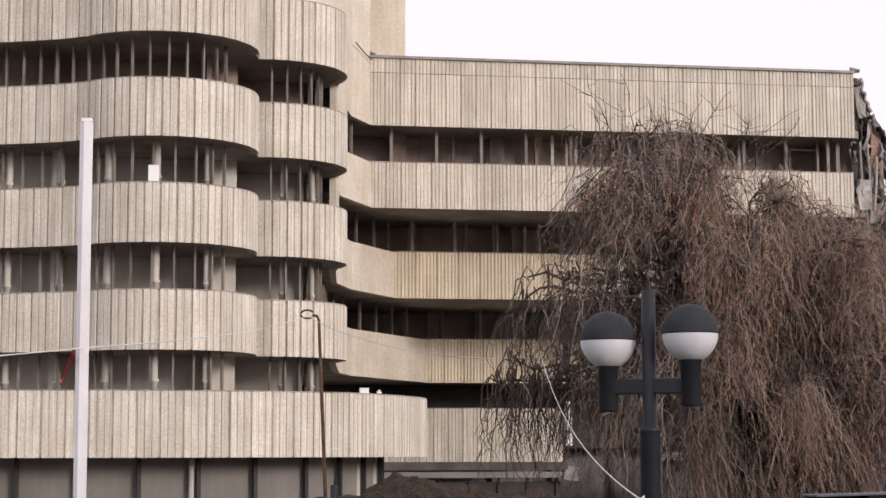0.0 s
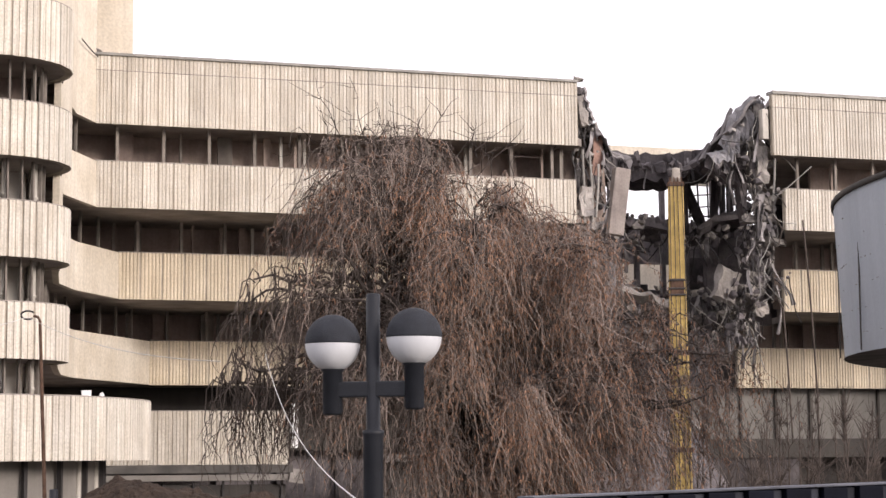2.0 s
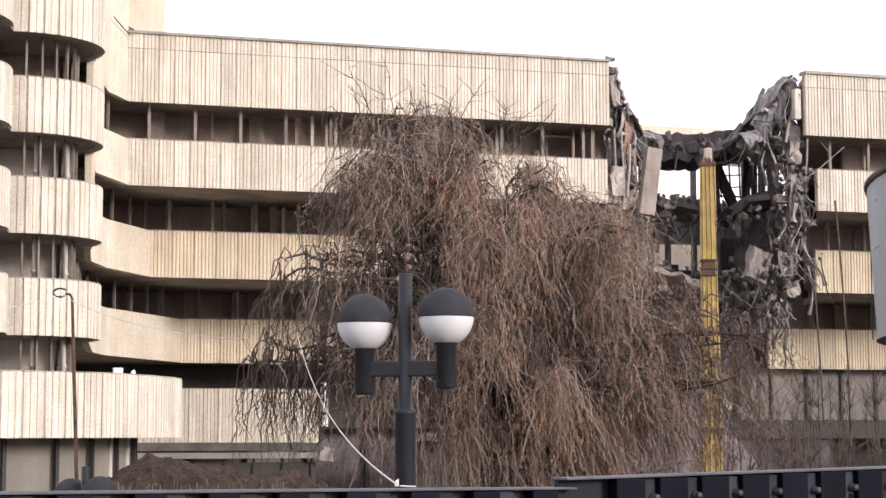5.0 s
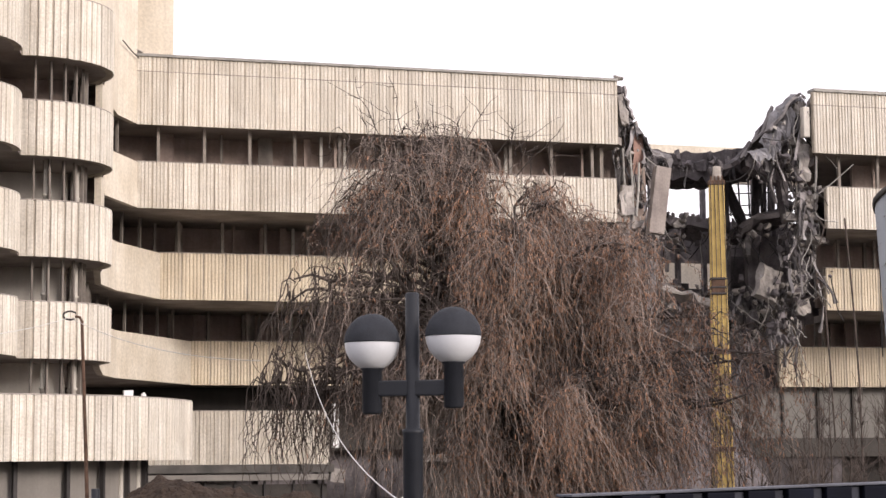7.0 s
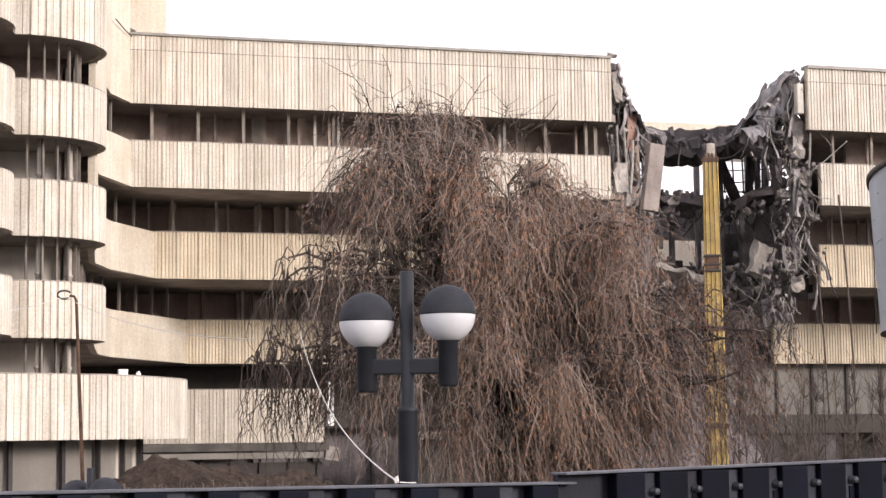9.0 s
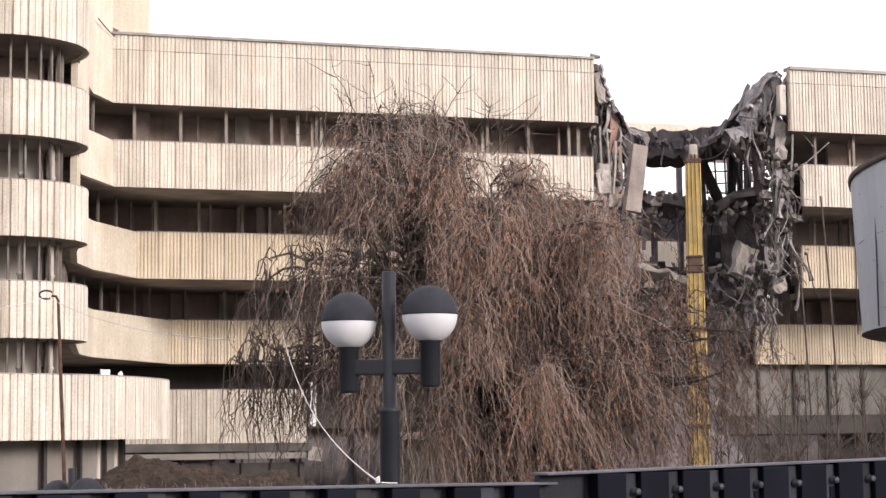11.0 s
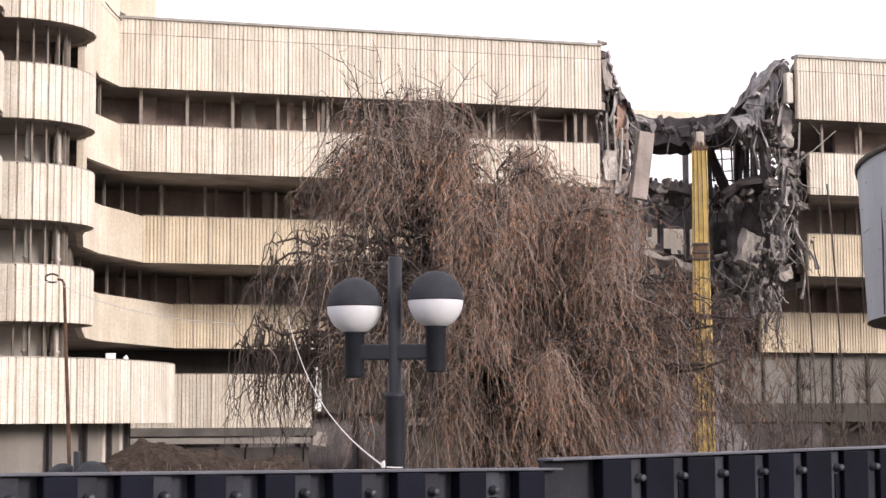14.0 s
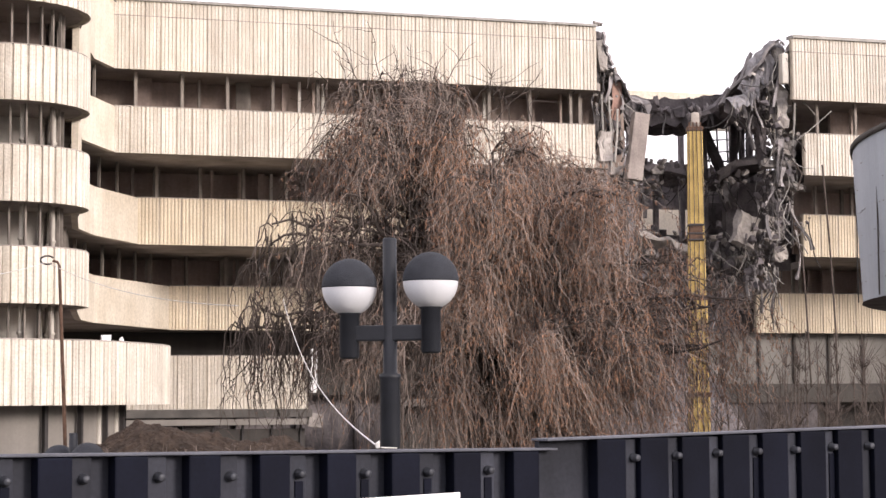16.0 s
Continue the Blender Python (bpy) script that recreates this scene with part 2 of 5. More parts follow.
def build_ground():
    bm = bmesh.new()
    xs = [-900, -300, -100, -50] + [-30 + 2 * i for i in range(56)] + [100, 150, 300, 900]
    ys = [-600, -200, -60, -20] + [-8 + 1 * i for i in range(30)] + [24 + 4 * i for i in range(26)] + [160, 300, 900, 2500]
    g = [[bm.verts.new((x, y, ground_z(x, y) + (0.08 * noise.noise((x * 0.3, y * 0.3, 0)) if y > 16 else 0))) for x in xs] for y in ys]
    for a, b in zip(g, g[1:]):
        for i in range(len(xs) - 1):
            bm.faces.new((a[i], a[i + 1], b[i + 1], b[i]))
    ob = part("ground", bm, GROUND)
    tagged(ob, "bare brown earth and worn paving of the site", "ground", kind="structure")


build_ground()

# ---------------------------------------------------------------- the building: plan and levels
# storeys: bottom and top of each parapet band, and the line of the straight wing behind it
LEVELS = {"a": (14.62, 16.65), "b": (11.34, 13.14), "c": (8.06, 9.96), "d": (4.78, 6.70), "e": (1.52, 3.50)}
BAY_TOP = {"a": 16.65, "b": 13.12, "c": 9.85, "d": 6.57}
WING_Y = {"a": 72.7, "b": 72.95, "c": 76.7, "d": 82.8}
CORNER_X = {"a": 8.98, "b": 9.06, "c": 10.50, "d": 12.75}
ROOF = 17.32
BITE_L, BITE_R = 29.3, 38.5
END_X = 58.0


def arc(cx, cy, r, a0, a1, n):
    return [(cx + r * math.cos(radians(a0 + (a1 - a0) * i / n)), cy + r * math.sin(radians(a0 + (a1 - a0) * i / n))) for i in range(n + 1)]


def blend(p, q, tp, tq, n):
    """A smooth curve from p to q with the ways tp and tq at its ends."""
    out = []
    for i in range(n + 1):
        s = i / n
        h = (2 * s**3 - 3 * s**2 + 1, s**3 - 2 * s**2 + s, -2 * s**3 + 3 * s**2, s**3 - s**2)
        out.append(tuple(h[0] * p[k] + h[1] * tp[k] + h[2] * q[k] + h[3] * tq[k] for k in (0, 1)))
    return out


BAY_1 = [(-12.0, 60.6)] + blend((-8.0, 60.4), (-1.567, 58.16), (5.2, -0.1), (2.6, -2.88), 18) + arc(0.70, 60.20, 3.05, 222, 362, 26)[1:]
BAY_2 = arc(4.20, 63.70, 2.84, 262, 422, 32)
BAY_2_SLAB = arc(4.20, 63.70, 2.84, 262, 375, 22)
SIDE = {"a": [(7.30, 66.0), (7.72, 69.6), (8.02, 70.9)], "b": [(7.20, 66.0), (7.47, 69.8), (8.02, 70.9)], "c": [(7.10, 66.0), (7.43, 70.4), (8.30, 73.0)], "d": [(7.10, 66.0), (7.30, 69.0), (7.87, 73.4), (8.65, 76.0)]}
LOW_BAY = [(-12.0, 57.9), (-4.0, 57.5), (0.0, 57.35), (3.0, 57.75), (5.2, 58.5)] + blend((6.4, 59.2), (10.15, 65.6), (2.8, 1.8), (1.2, 7.2), 14) + [(10.3, 67.6)]


def ribbed_panel(width, height, ribs, depth=0.032, g=0.024):
    """A precast panel, its ribs proud of narrow grooves; x along the wall, -y outwards, z up from its foot."""
    bm = bmesh.new()
    prof, w = [], width / ribs
    for i in range(ribs):
        x0 = -width / 2 + i * w
        prof += [(x0 + g * 0.5, 0.0), (x0 + g * 0.5 + 0.012, -depth), (x0 + w - g * 0.5 - 0.012, -depth), (x0 + w - g * 0.5, 0.0)]
    lo = [bm.verts.new((x, y, 0)) for x, y in prof]
    hi = [bm.verts.new((x, y, height)) for x, y in prof]
    for i in range(len(prof) - 1):
        bm.faces.new((lo[i], lo[i + 1], hi[i + 1], hi[i]))
    for i in range(ribs):
        q = slice(4 * i, 4 * i + 4)
        bm.faces.new(hi[q])
        bm.faces.new(lo[q][::-1])
    return bm


PANELS = {}


def clad(parent, pts, z0, z1, step, ribs, mat=PANEL, start=0.0, end=0.0, name="concrete_panel", skip=None):
    """Panels side by side along pts, each an object of its own on shared meshes."""
    places, w = along(pts, step, start, end)
    key = (round(w, 3), round(z1 - z0, 3), ribs, mat.name)
    if key not in PANELS:
        groove = 0.052 if mat is PANEL_WARM else 0.022
        PANELS[key] = mesh_of(name, ribbed_panel(w - (0.012 if mat is PANEL_WARM else 0.034), z1 - z0, ribs, g=groove), mat)
    for x, y, a in places:
        if skip and skip(x, y):
            continue
        ob = new(name, PANELS[key])
        ob.parent = parent
        jog = random.uniform(-0.004, 0.006)
        ob.location = (x + math.sin(a) * (0.006 + jog), y - math.cos(a) * (0.006 + jog), z0)
        ob.rotation_euler = (0, 0, a)


building = empty("office_building")
tagged(building, "half-demolished pale ribbed-concrete office building with rounded bays and dark window strips", "building")
CLADS = []


def band(outline, z0, z1, cladding, label="ribbed cream concrete parapet band", mat=PANEL):
    """A parapet band; cladding: (outline, step, ribs) stretches to clad at the end of the file."""
    bm = ribbon(bmesh.new(), outline, 0.0, 0.22, z0, z1)
    b = part("parapet_band", bm, BACKING, building, label)
    for pts, step, ribs in cladding:
        CLADS.append((b, pts, z0 - 0.02, z1 + 0.015, step, ribs, mat))
    cop = ribbon(bmesh.new(), outline, -0.03, 0.26, z1 + 0.02, z1 + 0.055)
    part("coping", cop, SLAB, b)
    return b


def smooth_wall(outline, z0, z1):
    return part("plain_concrete_wall", ribbon(bmesh.new(), outline, -0.04, 0.2, z0, z1), SMOOTH, building, "smooth cream concrete wall")


def slab(pts, back, z0, z1, x_end=None):
    return part("floor_slab", prism(bmesh.new(), pts + back, z0, z1), SLAB, building, "concrete floor slab, its tone raised for haze")


def glazing(outline, z0, z1, inset, step, thick=0.09, column=0.0, jitter=0.0, skip=0.0):
    """A strip of uprights behind a band's line, on a sill; columns stand behind them."""
    line = offset(outline, inset)
    sill = part("window_sill", ribbon(bmesh.new(), line, -0.08, 0.10, z0 - 0.12, z0 + 0.05), SLAB, building)
    places, w = along(line, step)
    mul = mesh_of("mullion", box(bmesh.new(), (0, 0, (z1 - z0) / 2), (thick, thick * 1.3, z1 - z0), bevel=0.012), MULLION)
    for x, y, a in places:
        if random.random() < skip:
            continue
        ob = new("mullion", mul)
        ob.parent, ob.location, ob.rotation_euler = sill, (x + random.uniform(-jitter, jitter), y, z0), (0, random.uniform(-0.01, 0.01), a)
    if column:
        bm = bmesh.new()
        lathe(bm, [(0.0, 0), (0.112, 0), (0.112, 0.34), (0.15, 0.36), (0.15, 0.43), (0.112, 0.45), (0.112, z1 - z0), (0, z1 - z0)], 14)
        col = mesh_of("column", bm, COLUMN)
        for x, y, a in along(offset(line, 0.22), column)[0]:
            ob = new("column", col)
            ob.parent, ob.location = sill, (x, y, z0)
    return sill


def storey(key):
    z0, z1 = LEVELS[key]
    wy, cx = WING_Y[key], CORNER_X[key]
    side = SIDE[key][1:] + [(cx, wy)]
    face = [(6.83, 65.1), (6.92, 65.9)] + side
    wing_l = [(cx, wy), (BITE_L if key in "ab" else BITE_L - 0.5, wy)]
    start_r = {"a": BITE_R, "b": 39.15, "c": 41.0, "d": 41.6}[key]
    wing_r = [(start_r, wy), (END_X, wy)]
    top_bay = BAY_TOP[key]
    top_wing = z1 if key != "a" else ROOF - 0.62
    band(BAY_1, z0, top_bay, [(BAY_1, 0.50, 2)])
    band(BAY_2, z0, top_bay, [(BAY_2, 0.50, 2)])
    smooth_wall(face, z0, z1 if key != "a" else 33.9)
    step, ribs = (0.61, 4) if key in "ab" else (0.9, 6)
    tone = PANEL if key in "ab" else PANEL_WARM
    band(wing_l, z0, top_wing, [(wing_l, step, ribs)], mat=tone)
    band(wing_r, z0, top_wing, [(wing_r, step, ribs)], mat=tone)
    if key == "a":
        for w in (wing_l, wing_r):
            cap = part("roof_band", ribbon(bmesh.new(), w, 0.0, 0.22, top_wing, ROOF), BACKING, building, "row of short concrete roof panels")
            CLADS.append((cap, w, top_wing + 0.045, ROOF, 0.61, 4, PANEL))
            part("roof_flashing", ribbon(bmesh.new(), w, -0.14, 0.5, ROOF, ROOF + (0.10 if w is wing_l else 0.135)), FLASH, cap, "grey metal roof flashing")
    # slabs, ragged where the building is cut open
    left_edge = [(BITE_L + random.uniform(-0.1, 1.0) * (1.2 if key != "a" else 0.4), wy + (87.4 - wy) * (i + 0.3) / 10) for i in range(10)]
    slab(offset(BAY_1, 0.05) + offset(BAY_2_SLAB, 0.05) + [(7.0, 66.2)] + offset(side, 0.05) + [(BITE_L, wy + 0.05)] + left_edge, [(BITE_L, 87.9), (-12, 87.9)], z0 + 0.02, z0 + 0.34)
    cut = [(start_r + 0.52 * (87.9 - wy) * (1 - i / 9) - random.uniform(-0.2, 0.9) * (0.3 < 1 - i / 9), 87.9 - (87.9 - wy) * i / 9) for i in range(9)]
    slab([(start_r, wy + 0.05), (END_X, wy + 0.05), (END_X, 87.9)], cut, z0 + 0.02, z0 + 0.34)
    return side, wing_l, wing_r


PLAN = {k: storey(k) for k in "abcd"}

# window strips between the bands
for hi, lo in zip("abcd", "bcde"):
    top, foot = LEVELS[hi][0] + 0.03, LEVELS[lo][1] - 0.04
    if hi == "a":
        smooth_wall([(6.83, 65.1), (7.0, 65.9), (7.72, 69.6)], LEVELS["b"][1] - 0.02, LEVELS["a"][0] + 0.02)
    if hi == "b":
        smooth_wall([(6.83, 65.1), (7.0, 65.9), (7.40, 69.4)], LEVELS["c"][1] - 0.02, LEVELS["b"][0] + 0.02)
    bay_foot = BAY_TOP.get(lo, LEVELS[lo][1]) - 0.04
    many = hi in "bcd"
    glazing(BAY_1[:-4], bay_foot, top, 0.85, 0.58 if not many else 0.66, 0.075, column=1.75 if many else 0)
    glazing(BAY_2[1:-4], bay_foot, top, 0.85, 0.52, 0.075, column=1.5 if many else 0)
    if lo == "e":
        continue
    side, wl, wr = PLAN[lo]
    glazing(side, foot, top, 0.5, 1.7, 0.09)
    glazing(wl, foot, top, 0.55, 1.76, 0.13, jitter=0.05)
    glazing(wr, foot, top, 0.55, 1.9, 0.12, jitter=0.05)

# walls inside, seen through the window strips
def inner(c, s, mat=INNER):
    part("inner_wall", box(bmesh.new(), c, s), mat, building)


for hi, lo in zip("abcd", "bcde"):
    top, foot = LEVELS[hi][0] + 0.02, LEVELS[lo][0] + 0.34
    y, zc, h = WING_Y.get(lo, 84.0), (top + foot) / 2, top - foot
    # pale plaster in the lower bays also carries the light on their walls
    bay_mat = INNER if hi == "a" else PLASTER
    # lowest wall takes the dark beam colour for shade behind the tree
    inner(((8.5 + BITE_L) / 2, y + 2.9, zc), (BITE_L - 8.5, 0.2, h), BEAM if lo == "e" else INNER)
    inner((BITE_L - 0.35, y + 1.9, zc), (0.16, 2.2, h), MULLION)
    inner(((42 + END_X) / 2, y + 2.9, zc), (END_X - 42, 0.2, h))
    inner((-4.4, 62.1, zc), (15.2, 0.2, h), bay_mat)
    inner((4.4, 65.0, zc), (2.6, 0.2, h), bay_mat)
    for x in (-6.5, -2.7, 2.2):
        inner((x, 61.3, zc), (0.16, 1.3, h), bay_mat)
    for x0, x1 in ((10.5, BITE_L - 1 if lo != "e" else 10.5), (42.5, END_X)):
        x = x0
        while x < x1:
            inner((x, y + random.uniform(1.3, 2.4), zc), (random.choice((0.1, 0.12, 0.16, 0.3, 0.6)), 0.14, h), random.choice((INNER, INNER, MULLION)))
            if random.random() < 0.4:
                inner((x + 0.45, y + random.uniform(1.2, 2.0), zc), (0.12, 0.12, h), random.choice((COLUMN, MULLION)))
            x += random.uniform(0.8, 2.4)

# the lowest terrace band of the bays and the ground floor under it
z0, z1 = LEVELS["e"]
band(LOW_BAY, z0, z1, [(LOW_BAY, 0.70, 3)])
slab(offset(LOW_BAY, 0.05), [(10.12, 86), (-12, 86)], z0 + 0.02, z0 + 0.34)
wing_e = [(9.9, 83.2), (19.2, 83.2)]
band(wing_e, 1.2, 3.6, [(wing_e, 0.66, 4)])
slab(offset(wing_e, 0.05), [(19.2, 88), (9.9, 88)], z0 + 0.02, z0 + 0.34)
under = offset(LOW_BAY, 1.7)
# wall colour lowered to take in the shadow under the terrace
gwall = part("ground_floor_wall", ribbon(bmesh.new(), under, 0.0, 0.15, LOW - 0.1, z0 + 0.02), BOARDED, building, "boarded ground-floor wall, toned down for shadow")
bm = bmesh.new()
lathe(bm, [(0, 0), (0.085, 0), (0.085, 1.6), (0.10, 1.62), (0.10, 1.7), (0.085, 1.72), (0.085, z0 - LOW), (0, z0 - LOW)], 12)
pipe_mesh = mesh_of("pipe", bm, COLUMN)
post_mesh = mesh_of("post", box(bmesh.new(), (0, 0, (z0 - LOW) / 2), (0.13, 0.16, z0 - LOW)), STEEL)
for x, y, a in along(offset(LOW_BAY, 1.5), 1.85)[0]:
    ob = new("post", post_mesh)
    ob.parent, ob.location, ob.rotation_euler = gwall, (x, y, LOW), (0, 0, a)
    if random.random() < 0.6:
        ob = new("pipe", pipe_mesh)
        ob.parent, ob.location = gwall, (x - 0.22, y - 0.05, LOW)

# tower and roof mass above and behind the bays
part("tower", prism(bmesh.new(), [(-12, 66.6), (6.6, 66.6), (7.3, 69.0), (8.2, 72.8), (8.9, 74.0), (10.62, 74.0), (10.62, 88), (-12, 88)], 16.6, 34.0), SMOOTH, building, "plain cream concrete tower above the bays")
part("upper_wall", prism(bmesh.new(), offset(BAY_1, 0.15) + offset(BAY_2_SLAB, 0.15) + [(6.6, 66.0), (6.9, 67.0)] + [(7.2, 70), (-12, 70)], 16.65, 24.0), SMOOTH, building, "plain concrete wall above the top band")

# main roof, open over the bite, and the rear front of the building
part("roof_slab", prism(bmesh.new(), [(8.0, 72.9), (BITE_L - 0.2, 72.9), (BITE_L + 0.7, 76), (BITE_L + 0.2, 80), (BITE_L + 1.6, 88), (8.0, 88)], ROOF - 0.3, ROOF - 0.02), SLAB, building)
part("roof_slab", prism(bmesh.new(), [(BITE_R + 0.1, 72.9), (END_X, 72.9), (END_X, 88), (BITE_R + 7.6, 88), (BITE_R + 3.0, 79), (BITE_R + 0.9, 75)], ROOF - 0.3, ROOF - 0.02), SLAB, building)
# inward faces coloured dark for the shadow they lie in
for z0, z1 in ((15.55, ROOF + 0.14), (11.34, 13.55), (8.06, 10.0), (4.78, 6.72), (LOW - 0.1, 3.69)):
    part("rear_wall", box(bmesh.new(), (33.0, 88.3, (z0 + z1) / 2), (50.0, 0.25, z1 - z0)), SMOOTH if z1 > ROOF else SOOT_SHADE, building, "rear wall of the cut-open wing")
# dark panels added over rear windows, where the rooms lie in shade
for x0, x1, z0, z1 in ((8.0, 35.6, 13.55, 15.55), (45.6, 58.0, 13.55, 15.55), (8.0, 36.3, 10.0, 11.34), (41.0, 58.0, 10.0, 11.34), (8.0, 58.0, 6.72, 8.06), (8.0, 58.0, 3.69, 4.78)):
    part("rear_infill", box(bmesh.new(), ((x0 + x1) / 2, 88.3, (z0 + z1) / 2), (x1 - x0, 0.2, z1 - z0)), SOOT_SHADE, building, "dark infill closing the rear window strips")
rp = mesh_of("rear_post", box(bmesh.new(), (0, 0, 7.5), (0.22, 0.3, 18.0)), SOOT_SHADE)
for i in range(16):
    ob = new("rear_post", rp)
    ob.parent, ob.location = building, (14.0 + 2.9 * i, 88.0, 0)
# unseen wall added to keep sky from showing through the bays
part("rear_wall", box(bmesh.new(), (-2.05, 87.6, 7.4), (20.1, 0.25, 18.6)), SOOT_SHADE, building, "unseen dark wall added to block the sky behind the bays")
part("end_wall", box(bmesh.new(), (END_X, 80.5, 8), (0.3, 15.5, 19)), SMOOTH, building)
part("end_wall", box(bmesh.new(), (-12.1, 74, 13), (0.3, 28, 24)), SMOOTH, building)

# lower storey of the right-hand block
front_y = 83.4
hall = part("hall_front", box(bmesh.new(), (47.5, front_y + 0.3, 1.82), (21.0, 0.3, 0.92)), BEAM, building, "grey concrete beam of the ground-floor hall")
part("hall_glazing", box(bmesh.new(), (47.5, front_y + 0.35, 3.5), (21.0, 0.06, 2.5)), GLASSY, building, "dusty grey glazing of the hall")
for i in range(11):
    part("mullion", box(bmesh.new(), (38.3 + 1.93 * i, front_y + 0.27, 3.5), (0.11, 0.16, 2.5)), BEAM, hall)
# wall below the beam coloured dark for the shade of its recess
part("plinth_wall", box(bmesh.new(), (47.5, front_y + 2.4, -0.2), (21.0, 0.2, 3.4)), BEAM, building)


# ---------------------------------------------------------------- twin globe lamps
def globe_lamp(at, top, turn, scale=1.0, label="black twin-globe street lamp with half-white opal globes"):
    lamp = empty("street_lamp", (at[0], at[1], LOW))
    tagged(lamp, label, "street lamp", group="twin-globe street lamps")
    h = top - LOW
    bm = bmesh.new()
    lathe(bm, [(0.0, 0), (0.16, 0), (0.16, 0.06), (0.085, 0.12), (0.085, h - 1.17), (0.092, h - 1.16), (0.092, h - 1.13), (0.06, h - 1.12), (0.06, h - 0.01), (0.05, h), (0, h)], 20)
    part("post", bm, BLACK, lamp)
    bm = bmesh.new()
    box(bm, (0, 0, h - 0.79), (0.72, 0.10, 0.13), bevel=0.015)
    part("cross_arm", bm, BLACK, lamp)
    for s in (-1, 1):
        x = 0.36 * s
        dz = 0.02 * s
        bm = bmesh.new()
        lathe(bm, [(0, h - 0.98 + dz), (0.07, h - 0.98 + dz), (0.085, h - 0.96 + dz), (0.085, h - 0.62 + dz), (0.10, h - 0.61 + dz), (0.10, h - 0.585 + dz), (0, h - 0.585 + dz)], 20, (x, 0, 0))
        part("globe_holder", bm, BLACK, lamp)
        r, c = 0.236, h - 0.385 + dz
        bm = bmesh.new()
        lathe(bm, [(r * math.sin(radians(a)), c - r * math.cos(radians(a))) for a in range(20, 93, 6)], 36, (x, 0, 0))
        globe = part("globe", bm, OPAL, lamp, "white opal lower half of the globe")
        bm = bmesh.new()
        lathe(bm, [(r * 0.99, c - 0.004), (r * 1.018, c - 0.004)] + [(r * 1.018 * math.sin(radians(a)), c - r * 1.018 * math.cos(radians(a))) for a in range(92, 181, 8)], 36, (x, 0, 0))
        part("cap", bm, CAP, globe, "dark felted upper half of the globe")
    lamp.rotation_euler = (0, 0, radians(turn))
    lamp.scale = (scale, scale, 1)
    return lamp


globe_lamp((4.13, 14.88), 2.955, -31, 0.97)
globe_lamp((2.70, 25.86), 1.19, -63, 0.98, "dark twin-globe street lamp showing only its caps over the fence")


# ---------------------------------------------------------------- thin rusty lamp mast
def hook_lamp(at, top):
    mast = empty("lamp_mast", (at[0], at[1], LOW))
    tagged(mast, "thin rusty old lamp mast with a hooked top", "lamp post")
    h = top - LOW
    bm = bmesh.new()
    tube(bm, [(0.26, 0, 0), (0.25, 0, 1.2)], 0.08, 10)
    part("foot_sleeve", bm, RUST, mast)
    bm = bmesh.new()
    tube(bm, [(0.25, 0, 1.1), (0.1, 0, h - 2.0), (0.02, 0, h - 0.12), (-0.03, 0, h - 0.02), (-0.14, 0, h)], [0.05, 0.042, 0.036, 0.034, 0.03], 8)
    part("mast", bm, RUST, mast)
    bm = bmesh.new()
    pts = [(-0.14 - 0.16 * math.sin(radians(a)) - 0.12, 0, h + 0.02 + 0.10 * math.cos(radians(a))) for a in range(-60, 221, 20)]
    tube(bm, pts, 0.025, 6)
    part("hook", bm, STEEL, mast)
    mast.rotation_euler = (0, 0, radians(-10))


hook_lamp((4.28, 44.68), 4.93)

# ---------------------------------------------------------------- white pole
pole = empty("flag_pole", (-0.42, 13.78, LOW))
tagged(pole, "white galvanised square-edged pole with a cable tied to it", "pole")
bm = bmesh.new()
prof = [(0.052, 0.02), (0.02, 0.052), (-0.02, 0.052), (-0.052, 0.02), (-0.052, -0.02), (-0.02, -0.052), (0.02, -0.052), (0.052, -0.02)]
prism(bm, [(0.9 * x, 0.9 * y) for x, y in prof], 0, 4.045 - LOW)
part("shaft", bm, GALV, pole)
bm = bmesh.new()
box(bm, (0, 0, 4.055 - LOW), (0.084, 0.084, 0.03), bevel=0.01)
part("top_cap", bm, GALV, pole)


